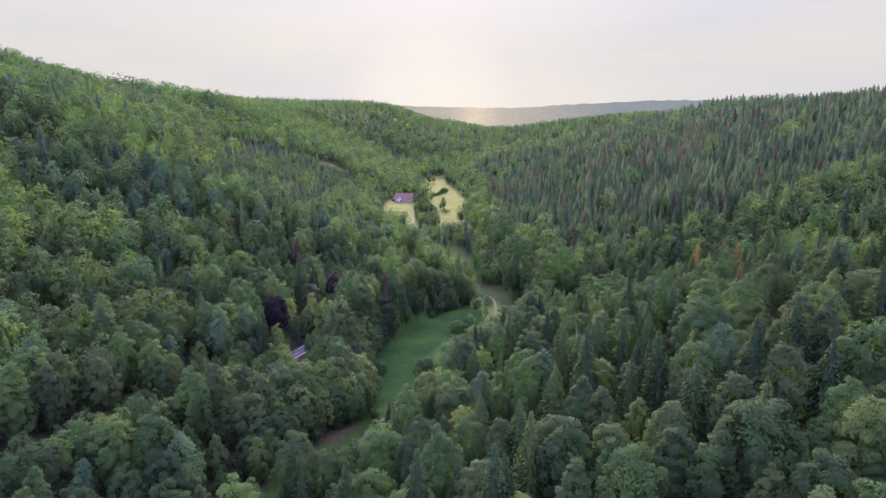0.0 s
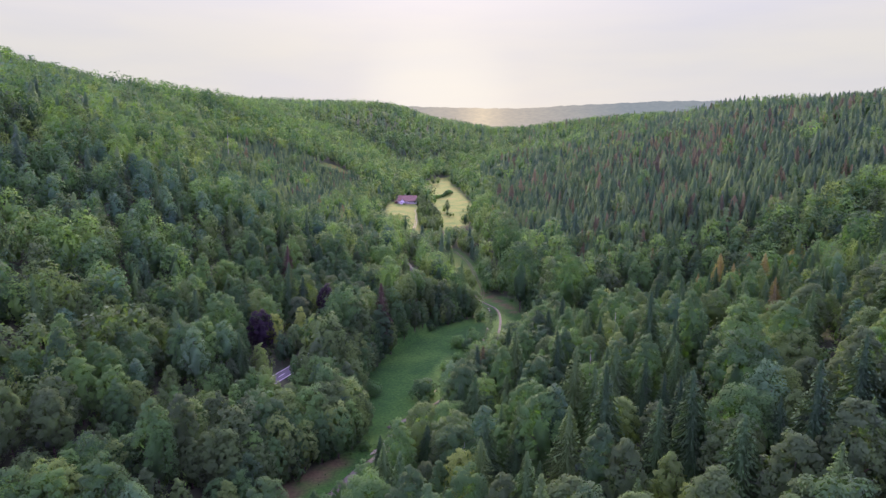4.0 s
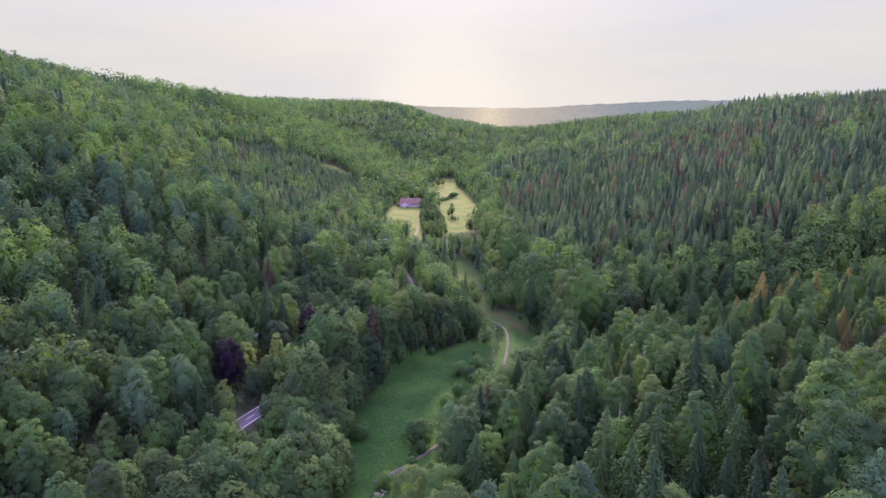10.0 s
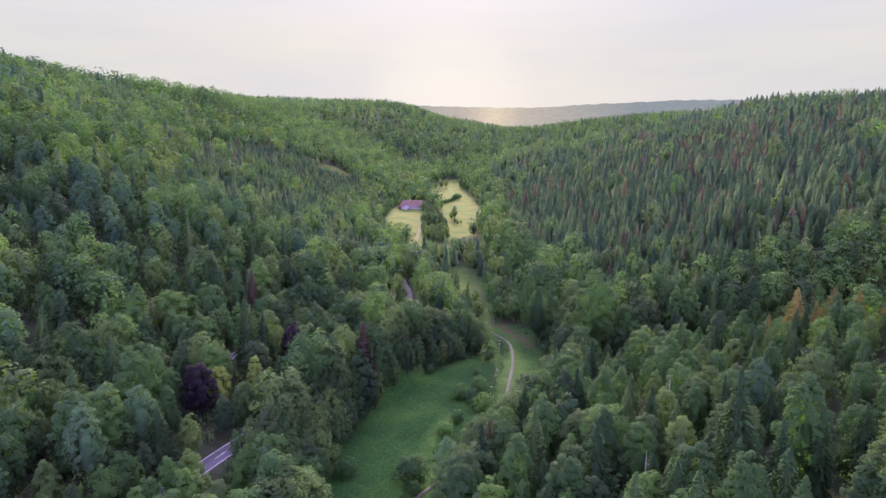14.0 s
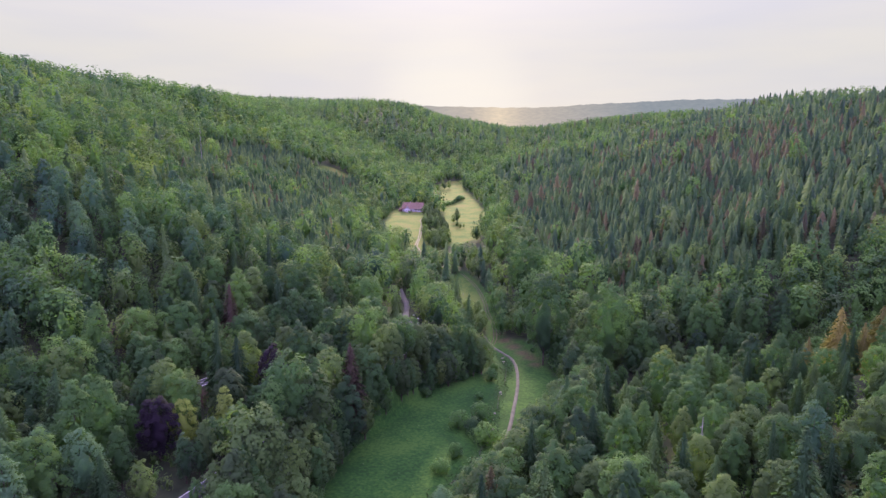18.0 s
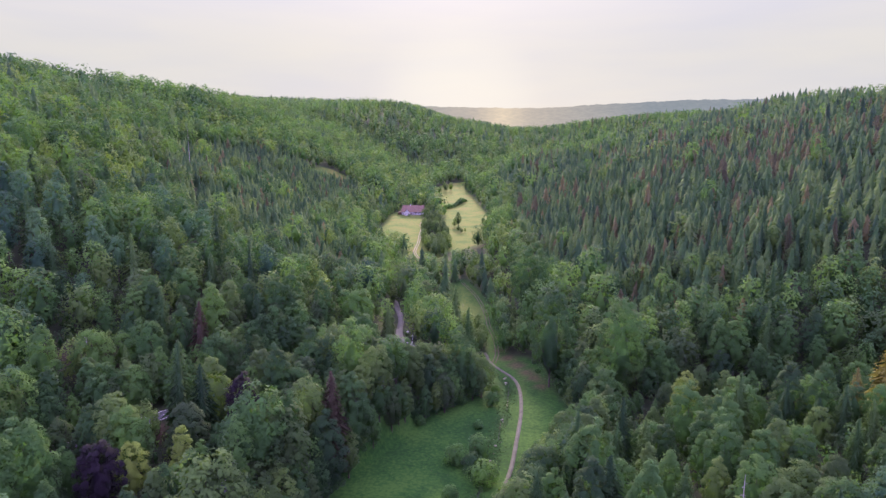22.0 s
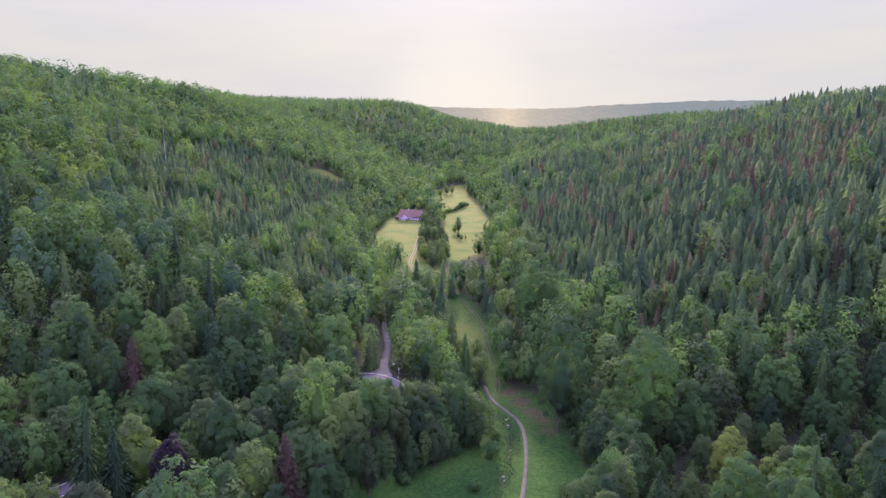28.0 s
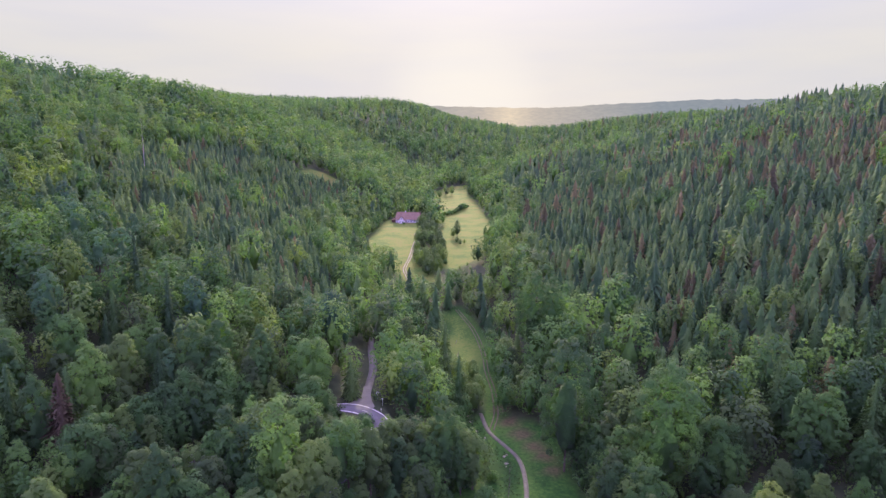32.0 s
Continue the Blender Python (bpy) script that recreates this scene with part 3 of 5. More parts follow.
def trunk_mesh(H, r, seed, limbs=0, R=3.0):
    """A tapered trunk, with limbs that climb into the crown."""
    rng = np.random.default_rng(seed)
    sets = []

    def stem(a, b, r0, r1, seg=7, bends=4):
        a, b = np.array(a, float), np.array(b, float)
        ax = (b - a) / np.linalg.norm(b - a)
        s = np.cross(ax, [0.3, 1, 0.1])
        s /= np.linalg.norm(s)
        t = np.cross(ax, s)
        co = []
        for i in range(bends + 1):
            u = i / bends
            c = a + (b - a) * u + (rng.normal(size=3) * 0.10 * r0 if 0 < i < bends else 0)
            rr = r0 + (r1 - r0) * u
            co += [c + rr * (np.cos(q) * s + np.sin(q) * t) for q in np.linspace(0, 2 * np.pi, seg, endpoint=False)]
        return np.array(co), np.array([(i * seg + j, i * seg + (j + 1) % seg, (i + 1) * seg + (j + 1) % seg, (i + 1) * seg + j) for i in range(bends) for j in range(seg)])
    sets.append(stem((0, 0, -0.8), (0, 0, H), r, r * 0.16))
    for i in range(limbs):
        a = i * 2.4 + rng.uniform(-0.4, 0.4)
        z = H * rng.uniform(0.30, 0.62)
        sets.append(stem((0, 0, z), (R * 0.7 * np.cos(a), R * 0.7 * np.sin(a), z + H * 0.22), r * 0.42, r * 0.10, 5, 2))
    return join(*sets)


def crown_normals(c, f, broad, own=0.38):
    """Leaves of a crown face outwards from it, each clump a little its own way."""
    H, R = c[:, 2].max(), np.hypot(c[:, 0], c[:, 1]).max()
    if broad:
        out = (c - np.array([0, 0, H * 0.46])) / np.array([R, R, H * 0.5])
    else:
        r = np.hypot(c[:, 0], c[:, 1])[:, None] + 1e-3
        out = np.concatenate([c[:, :2] / r * 0.85, np.full((len(c), 1), 2.1)], 1)
    out /= np.linalg.norm(out, axis=1)[:, None] + 1e-6
    fn = np.cross(c[f[:, 1]] - c[f[:, 0]], c[f[:, 2]] - c[f[:, 0]])
    fn /= np.linalg.norm(fn, axis=1)[:, None] + 1e-9
    vn = np.zeros_like(c)
    for i in range(3):
        fi = fn * np.where((fn * out[f[:, i]]).sum(1) < 0, -1.0, 1.0)[:, None]
        np.add.at(vn, f[:, i], fi)
    vn /= np.linalg.norm(vn, axis=1)[:, None] + 1e-9
    mix = out * (0.80 if broad else 0.60) + vn * own
    return mix / (np.linalg.norm(mix, axis=1)[:, None] + 1e-9)


def tree_master(name, crown, trunk, m_crown, label, category, group):
    """A tree: trunk and crown under one empty at its foot."""
    root = new(name)
    tagged(root, label, category, group)
    part("trunk", mesh_from("trunk", *trunk), M_BARK, root)
    cm = mesh_from("crown", *crown)
    cm.attributes.new("alone", "FLOAT", "POINT").data.foreach_set("value", np.ones(len(cm.vertices), np.float32))
    cm.polygons.foreach_set("use_smooth", np.ones(len(cm.polygons), bool))
    cm.normals_split_custom_set_from_vertices(crown_normals(*crown, name in BROAD or name == "pine_tree").astype(np.float32))
    part("crown", cm, m_crown, root)
    return root


# kind: height, crown radius, near masters, mid template, far template
KINDS = {
    "beech_tree": dict(H=23, R=6.1, mat=M_BEECH, label="tall green beech tree with a rounded leafy crown in the forest", cat="tree"),
    "oak_tree": dict(H=20, R=5.6, mat=M_OAK, label="yellowish green oak tree with an uneven lobed crown", cat="tree"),
    "spruce_tree": dict(H=24, R=4.4, mat=M_SPRUCE, label="dark green spruce with a pointed crown of drooping boughs", cat="conifer"),
    "pine_tree": dict(H=22, R=4.8, mat=M_PINE, label="blue-green pine with an open layered crown", cat="conifer"),
    "larch_tree": dict(H=24, R=4.3, mat=M_LARCH, label="brownish conifer with dry needles among green trees", cat="conifer"),
}
SPECIAL = {
    "lime_tree": dict(H=22, R=5.0, mat=M_LIME, label="bright yellow-green lime tree standing out of the darker wood", cat="tree", forms=3),
    "copper_beech": dict(H=19, R=5.6, mat=M_COPPER, label="dark purple copper beech beside the road", cat="tree", forms=2),
    "rust_spruce": dict(H=24, R=3.6, mat=M_RUST, label="dead rust-brown spruce among green trees", cat="conifer", forms=1),
    "golden_spruce": dict(H=24, R=4.8, mat=M_SUNLIT, label="spruce on the sunny slope with yellowish sunlight painted into its needles", cat="conifer", forms=3),
    "tall_beech": dict(H=42, R=8.6, mat=M_BEECH, label="very tall broad beech at the edge of the meadow", cat="tree", forms=3),
    "maple_tree": dict(H=23, R=5.9, mat=M_BEECH, label="dense green maple tree at the edge of the wood", cat="tree", forms=4),
    "ash_tree": dict(H=20, R=5.4, mat=M_OAK, label="light green ash tree beside the road and meadow", cat="tree", forms=4),
    "alder_shrub": dict(H=6.5, R=3.6, mat=M_BEECH, label="round green alder shrub in the meadow grass", cat="shrub", forms=3),
}
BROAD = ("beech_tree", "oak_tree", "maple_tree", "ash_tree", "lime_tree", "copper_beech", "tall_beech", "alder_shrub")
near_forms, close_forms, mid_forms, far_forms = {}, {}, {}, {}
for ki, (kind, v) in enumerate({**KINDS, **SPECIAL}.items()):
    H, R = v["H"], v["R"]
    if kind in BROAD:
        low = {"beech_tree": 0.0, "alder_shrub": -0.08}.get(kind, 0.02)
        n_lobes, n_leaf, leaf = {"tall_beech": (110, 130, 0.34), "lime_tree": (64, 150, 0.26), "alder_shrub": (18, 44, 0.40), "maple_tree": (44, 56, 0.46), "ash_tree": (44, 56, 0.46)}.get(kind, (64, 120, 0.33))
        shapes = ((1, 1, 0.1), (1.08, 0.9, 0.35), (0.92, 1.08, 0.0), (1.02, 0.82, 0.5), (0.97, 1.0, 0.25))[:v.get("forms", 9)]
        near_forms[kind] = [(broad_crown(10 * ki + s, H * f, R * g, low, n_lobes, n_leaf, leaf, 6, 4, pk), trunk_mesh(H * 0.72 * f, 0.34, ki * 10 + s, 4, R)) for s, (f, g, pk) in enumerate(shapes)]
        if kind in KINDS:
            near_forms[kind] += [(broad_crown(200 + 10 * ki + s, H * f, R * g, low, 42, 48, 0.50, 5, 3, pk), trunk_mesh(H * 0.72 * f, 0.34, ki * 10 + s, 2, R)) for s, (f, g, pk) in enumerate(shapes)]
        close_forms[kind] = [broad_crown(300 + 10 * ki + s, H, R, low, 19, 28, 0.70, 4, 2, 0.1 + 0.12 * s) for s in range(4)]
        mid_forms[kind] = [broad_crown(500 + 10 * ki + s, H, R * 1.1, low, 15, 28, 0.80, 4, 2, 0.1 + 0.15 * s) for s in range(4)]
        far_forms[kind] = [broad_crown(700 + 10 * ki + s, H, R * 1.15, low, 8, 9, 1.4, 4, 2, 0.12 * s) for s in range(4)]
    else:
        op = 0.12 if kind == "pine_tree" else (0.15 if kind == "larch_tree" else 0.0)
        dr = 0.10 if kind == "pine_tree" else 0.34
        shapes = ((1, 1), (1.1, 0.9), (0.9, 1.1), (1.0, 0.85))[:v.get("forms", 9)]
        near_forms[kind] = [(conifer_crown(10 * ki + s, H * f, R * g, 0.08, 26, 18, 1300, 0.36, dr, op, 1.05), trunk_mesh(H * 0.9 * f, 0.26, ki * 10 + s)) for s, (f, g) in enumerate(shapes)]
        if kind == "pine_tree":
            near_forms[kind] = [(broad_crown(10 * ki + s, H * f, R * g, 0.18, 44, 80, 0.34, 6, 4, 0.45), trunk_mesh(H * 0.9 * f, 0.26, ki * 10 + s, 4, R)) for s, (f, g) in enumerate(shapes)]
            near_forms[kind] += [(broad_crown(200 + 10 * ki + s, H * f, R * g, 0.18, 30, 40, 0.52, 5, 3, 0.45), trunk_mesh(H * 0.9 * f, 0.26, ki * 10 + s, 2, R)) for s, (f, g) in enumerate(shapes)]
        elif kind in KINDS:
            near_forms[kind] += [(conifer_crown(200 + 10 * ki + s, H * f, R * g, 0.08, 16, 12, 460, 0.55, dr, op, 1.25), trunk_mesh(H * 0.9 * f, 0.26, ki * 10 + s)) for s, (f, g) in enumerate(shapes)]
        if kind == "pine_tree":
            close_forms[kind] = [broad_crown(300 + 10 * ki + s, H, R, 0.15, 20, 24, 0.72, 4, 2, 0.45) for s in range(4)]
            mid_forms[kind] = [broad_crown(500 + 10 * ki + s, H, R, 0.12, 14, 20, 0.86, 4, 2, 0.5) for s in range(4)]
            far_forms[kind] = [broad_crown(700 + 10 * ki + s, H, R, 0.10, 7, 5, 1.7, 4, 2, 0.5) for s in range(3)]
            continue
        close_forms[kind] = [skirt_crown(300 + 10 * ki + s, H, R, 0.08, 12, 7, 190, 0.62) for s in range(4)]
        mid_forms[kind] = [skirt_crown(500 + 10 * ki + s, H * (0.86, 0.94, 0.8, 0.9)[s], R * (0.95, 0.88, 1.05, 0.82)[s], 0.08, 9, 5, 84, 0.78) for s in range(4)]
        far_forms[kind] = [skirt_crown(700 + 10 * ki + s, H * (0.92, 1.0, 0.86)[s], R * (0.95, 0.88, 1.0)[s], 0.08, 5, 4, 12, 1.25) for s in range(3)]

young_forms = {kind: [skirt_crown(800 + 10 * ki + s, 24 * (1, 1.12, 0.88)[s], 4.9 * (1, 0.9, 1.1)[s], 0.04, 7, 6, 60, 1.0) for s in range(3)] for ki, kind in enumerate(KINDS)}
ALL_LINES = [(ROAD, 4.4), (SIDE, 2.5), (TRACK, 3.4), (PATH_LINE, 3.4), (GRASS_WAY, 2.4), (STREAM, 2.2)]
HOUSE_XY = (-122, 828)


def spots(rng, x0, x1, y0, y1, gap):
    """A jittered lattice of places for trees."""
    gx, gy = np.arange(x0, x1, gap), np.arange(y0, y1, gap * 0.9)
    X, Y = np.meshgrid(gx, gy)
    X = X + (np.arange(len(gy)) % 2)[:, None] * gap * 0.5
    X, Y = X + rng.uniform(-0.36, 0.36, X.shape) * gap, Y + rng.uniform(-0.36, 0.36, X.shape) * gap
    return X.ravel(), Y.ravel()


def free_of_open(x, y, margin=1.5):
    ok = np.ones(x.shape, bool)
    for ring, _ in FIELDS:
        for dx, dy in ((0, 0), (margin, 0), (-margin, 0), (0, margin), (0, -margin)):
            ok &= ~inside(x + dx, y + dy, ring)
    close = (x > -260) & (x < 80) & (y < 1060)
    for line, half in ALL_LINES:
        d = np.full(x.shape, 99.0)
        if close.any():
            d[close] = near_line(x[close], y[close], line)[0]
        ok &= d > half
    ok &= np.hypot(x - HOUSE_XY[0], y - HOUSE_XY[1]) > 24
    return ok


def choose_kind(rng, x, y):
    """Which tree grows where: broadleaves low on the slopes, spruce on the far slope and in the plantation, pines in groups."""
    k = len(x)
    n1, n2 = wave(x, y, 0.035, 0.4), wave(x, y, 0.02, 2.2)
    dl, dr = curve(y, LEFT_Y, LEFT_X) - x, x - curve(y, RIGHT_Y, RIGHT_X)
    con = np.full(k, 0.22) + 0.25 * n1
    left = dl > 0
    con = np.where(left & (y > 430) & (y < 900) & (dl > 40) & (dl < 190), 0.52 + 0.4 * n1, con)
    con = np.where(left & (dl > 250), 0.42 + 0.3 * n1, con)
    con = np.where(left & (y < 430) & (dl > 30), 0.20 + 0.32 * n2, con)
    con = np.where(left & (y < 430) & (dl < 26), 0.06, con)
    right = dr > 0
    con = np.where(right & (y < 310), 0.42 + 0.38 * n1, con)
    con = np.where(right & (y >= 330) & (y < 480) & (dr < 240), 0.05, con)
    con = np.where(right & (y >= 414) & (y < 480) & (x > 42), 0.70 + 0.25 * n1, con)
    con = np.where(right & (y >= 480) & (y < 1300), 0.86 + 0.25 * n1, con)
    con = np.where(right & (y >= 480) & (dr < 30), 0.15, con)
    con = np.where((y > 900) & ~(right & (y < 1150)), 0.16 + 0.25 * n1, con)
    con = np.where(y > 1150, 0.22 + 0.3 * n1, con)
    r, r2 = rng.random(k), rng.random(k)
    out = np.where(r < con, 2, np.where(r2 < 0.62 + 0.3 * n2, 0, 1))
    pine = (out == 2) & (((left & (y < 460)) & (r2 < 0.62)) | (left & (dl > 230) & (r2 < 0.4)) | (right & (y < 310) & (r2 < 0.15)))
    out = np.where(pine, 3, out)
    larch = (out == 2) & right & (r2 < np.where(y > 470, 0.08 + 0.3 * wave(x, y, 0.016, 5.0), 0.07 + 0.1 * n2))
    return np.where(larch, 4, out)


def size_of(rng, x, y, k):
    dl, dr = curve(y, LEFT_Y, LEFT_X) - x, x - curve(y, RIGHT_Y, RIGHT_X)
    s = rng.uniform(0.62, 1.22, len(x))
    young = (dl > 40) & (dl < 190) & (y > 430) & (y < 900) & (k == 2)
    s = np.where(young, s * 0.66, s)
    s = np.where((dr > 0) & (dr < 190) & (y >= 385) & (y < 480) & ((y < 414) | (x < 42)), s * 1.12, s)
    s = np.where((dr > 0) & (x >= 42) & (y >= 414) & (y < 480), s * 0.74, s)
    s = np.where((dr > 8) & (dr < 240) & (y >= 382) & (y < 412), np.maximum(s, 1.08), s)
    s = np.where((dr > 0) & (dr < 230) & (y >= 318) & (y < 380), s * 0.62, s)
    s = np.where((x > 30) & (x < 150) & (y >= 215) & (y < 303), np.minimum(s, np.where(x > 62, 0.62, 0.85)), s)
    s = np.where((x > -262) & (x < -190) & (y > 780) & (y < 868), np.minimum(s, 0.45), s)
    s = np.where((dl > 230) & (y < 1000), s * np.where(y < 420, 1.0, 1.16), s)
    before = (x > -78) & (x < -24) & (y > 535) & (y < 640)
    s = np.where(before, np.minimum(s, np.maximum(0.16, (18.5 + 0.2 * (628 - y) - curve(y, FLOOR_Y, FLOOR_Z)) / 22)), s)
    edge = (np.minimum(np.abs(dl), np.abs(dr)) < 8)
    return np.where(edge, s * 0.8, s)


names = list(KINDS)
rng = np.random.default_rng(7)
masters = {}
for kind, v in {**KINDS, **SPECIAL}.items():
    masters[kind] = [tree_master(kind, c, t, v["mat"], v["label"], v["cat"], "forest of the valley") for c, t in near_forms[kind]]
used = {kind: 0 for kind in masters}
placed_master = set()
near_top = {kind: [float(c[0][:, 2].max()) for c, _ in near_forms[kind]] for kind in masters}


def pick(kind, close):
    """One of a kind's forms: the finer half for trees close to the flight."""
    half = len(masters[kind]) // 2 if kind in KINDS else len(masters[kind])
    return int(rng.integers(half)) + (0 if close or kind not in KINDS else half)


def plant(kind, form, x, y, s, turn, lean=0.0):
    """One tree of its own: the master itself first, then copies that share its meshes."""
    m = Matrix.Translation((x, y, ground_z(x, y) - 0.15)) @ Matrix.Rotation(turn, 4, "Z") @ Matrix.Rotation(lean, 4, "X")
    src = masters[kind][form]
    if (kind, form) in placed_master:
        ob = copy_thing(src, m)
    else:
        placed_master.add((kind, form))
        ob = src
        ob.matrix_basis = m
    ob.scale = (s, s, s)
    used[kind] += 1
    return ob


# trees that stand out: kind, then x, y and the height of the top
STANDOUT = [
    ("lime_tree", [(-103, 190, 23), (-86, 276, 35), (-95, 268, 34), (78, 158, 62), (85, 176, 58), (-8, 165, 31), (58, 347, 29), (36, 131, 45)]),
    ("copper_beech", [(-98, 260.5, 38), (-82, 303, 39)]),
    ("rust_spruce", [(-111, 333, 52), (-56.5, 310, 38)]),
    ("beech_tree", [(9, 194, 39), (-56, 301, 30), (-52.5, 318, 34), (-23, 376, 33), (-63, 374, 38), (24, 232, 43), (20, 289, 37), (72, 324, 33), (41, 379, 46), (14, 394, 46), (12, 470, 49), (4, 479, 49), (-79, 322, 42), (-103, 330, 42), (54, 195, 46), (-147, 270, 38)]),
    ("oak_tree", [(38, 161, 47), (62, 148, 57), (-49, 338, 37), (-49, 451, 34), (-86, 326, 38), (-73, 331, 34), (-71, 269, 21), (77, 243, 55), (94, 172, 72), (-108, 155, 21), (-105, 277, 42), (-86, 231, 25), (-46, 354, 25), (-38, 360, 21), (-61, 349, 30), (-54, 352, 27), (-32, 370, 20)]),
    ("spruce_tree", [(11, 158, 33), (20, 149, 38), (33, 200, 47), (52, 201, 56), (-29, 440, 15), (55, 241, 49), (-95, 233, 36), (-105, 254, 38), (-91, 296, 44)]),
    ("pine_tree", [(64, 243, 53)]),
    ("larch_tree", [(-5, 252, 28), (89, 224, 61)]),
    ("golden_spruce", [(103.4, 314, 55), (107, 307, 52), (117, 316, 55.3), (120, 306, 57), (92.7, 310, 46), (130.5, 304, 59.5), (104.7, 296, 47), (121.5, 298, 52), (138, 312, 60), (97, 242, 60)]),
    ("alder_shrub", [(-30, 262, 9.5), (-58, 271, 7.5), (-52, 263, 7), (-20, 326, 7.5), (-12, 331, 9), (-10, 316, 8), (-14, 322, 7), (-19, 304, 6), (-23, 294, 5.5), (-14, 352, 4), (-10, 372, 7), (-9, 386, 4),
                     (-64, 300, 6), (-36, 352, 5), (-22, 372, 4), (-36, 234, 5), (-28, 256, 4.5), (-30, 247, 3.5), (-45, 218, 4), (14, 352, 5), (9, 338, 5), (4, 330, 4),
                     (-58, 640, 22)]),
    ("oak_tree", [(-38, 372, 26.5), (-39, 364, 29), (-40.5, 356, 31), (-36, 379, 24), (-68, 458, 29), (-19, 431, 15), (-24, 437, 17), (-18, 441, 14), (-26, 449, 18), (-21, 453, 16), (-4, 436, 13), (-3, 449, 17), (-5, 462, 19), (-28, 456, 15), (-33, 447, 20), (-8, 471, 20), (-54, 556, 24), (-46, 556, 22), (-40, 552, 22), (-34, 548, 23), (-30, 538, 24)]),
    ("oak_tree", [(-62, 749, 36), (-65, 744, 30), (-55, 711, 25), (-52, 716, 24.5), (-59, 720, 26), (-37.5, 757, 29), (-35, 752, 27)]),
    ("alder_shrub", [(-124, 812, 24.5), (-104, 862, 30), (-100, 859, 28), (-97, 866, 29), (-93, 862, 28), (-90, 868, 29.5), (-87, 874, 29), (-86, 882, 30), (-83, 880, 28.5), (-81, 889, 30), (-79, 900, 31), (-77, 912, 33), (-75, 921, 34),
                     (-74, 932, 32), (-71, 938, 30)]),
    ("oak_tree", [(-103, 1042, 45), (-109, 1034, 44), (-117, 1019, 40), (-113, 1048, 46)]),
    ("spruce_tree", [(-80, 1052, 54), (-76, 1040, 48)]),
]
# the row of trees between the two upper meadows
HEDGE = smooth_line([(-66, 606), (-71, 632), (-77, 656), (-82, 690), (-88, 730), (-93, 770), (-98, 810), (-101, 850), (-104, 890)], 6.0)
STANDOUT.append(("oak_tree", [(float(x + d + rng.uniform(-1.5, 1.5)), float(y + rng.uniform(-2, 2)), float(ground_z(x + d, y) + rng.uniform(5, 15))) for d in (-5.5, 0.5, 7.0, 13.0) for x, y in HEDGE if not (d > 4 and y > 790) and not (d > 10 and (y < 640 or y > 740)) and not (d < 0 and y < 625) and rng.random() < 0.8]))
stand_xy = []
GAPS = ((-97, 257, -84, 240, 4.6), (-84, 243, -77, 230, 2.6), (-77, 262, -71, 249, 2.2), (-98, 326, -88, 309, 3.4), (-80, 368, -75, 352, 4.0), (-111, 304, -98, 286, 3.5), (-60, 438, -50, 396, 3.8))
# rows along the edges of the low meadow: foot of the left bank, and the trees beyond the path
LEFT_EDGE = smooth_line([(-72, 168), (-70, 186), (-63, 204), (-54, 213), (-50, 223), (-55, 236), (-61, 250), (-60, 285), (-55, 314), (-45, 344), (-29, 366), (-17, 382)], 4.6)
RIGHT_EDGE = smooth_line([(-41, 192), (-35, 204), (-26, 224), (-16, 252), (-4, 284), (8, 316), (20, 340), (27, 360), (21, 385), (17, 408)], 4.8)
edge_rows = []
for line, side, offs in ((LEFT_EDGE, 1, (-2.0, 1.6, 5.2, 8.8)), (RIGHT_EDGE, -1, (2.0, 7.0))):
    tg = np.gradient(line, axis=0)
    tg /= np.linalg.norm(tg, axis=1)[:, None]
    for o_, off in enumerate(offs):
        for i in range(o_, len(line), 1):
            x = line[i, 0] - tg[i, 1] * side * off + rng.uniform(-1.2, 1.2)
            y = line[i, 1] + tg[i, 0] * side * off + rng.uniform(-1.2, 1.2)
            if near_line([x], [y], ROAD)[0][0] > 4.0 and near_line([x], [y], PATH_LINE)[0][0] > 3.0 and near_line([x], [y], STREAM)[0][0] > 2.0:
                edge_rows.append((float(x), float(y), ground_z(float(x), float(y)) + float(rng.uniform(14, 20) + 3 * o_)))
for kind, trees in STANDOUT:
    for x, y, top in trees:
        g = ground_z(x, y)
        if kind in ("beech_tree", "oak_tree", "tall_beech"):
            kind = "tall_beech" if top - g > 30 else ("beech_tree" if kind == "tall_beech" else kind)
        f = used[kind] % (len(masters[kind]) // (2 if kind in KINDS else 1)) + (len(masters[kind]) // 2 if kind in KINDS and y > 430 else 0)
        plant(kind, f, x, y, max(3.0, top - g) / (near_top[kind][f]), float(rng.uniform(0, 6.28)))
        stand_xy.append((x, y, {"alder_shrub": 2.6, "copper_beech": 7.0, "lime_tree": 5.4}.get(kind, 4.6)))
for x, y, top in edge_rows:
    if -66 < x < -26 and 340 < y < 394:
        top = min(top, 19.0 + 0.43 * (391 - y))
    if x > -46 and y < 240:
        top = ground_z(x, y) + 0.45 * (top - ground_z(x, y))
    if all((x - sx) ** 2 + (y - sy) ** 2 > 3.1 ** 2 for sx, sy, _ in stand_xy) and top - ground_z(x, y) > 4:
        kind = ("maple_tree", "ash_tree")[int(rng.random() < 0.4)]
        f = pick(kind, y < 300)
        plant(kind, f, x, y, (top - ground_z(x, y)) / near_top[kind][f], float(rng.uniform(0, 6.28)))
        stand_xy.append((x, y, 3.6))
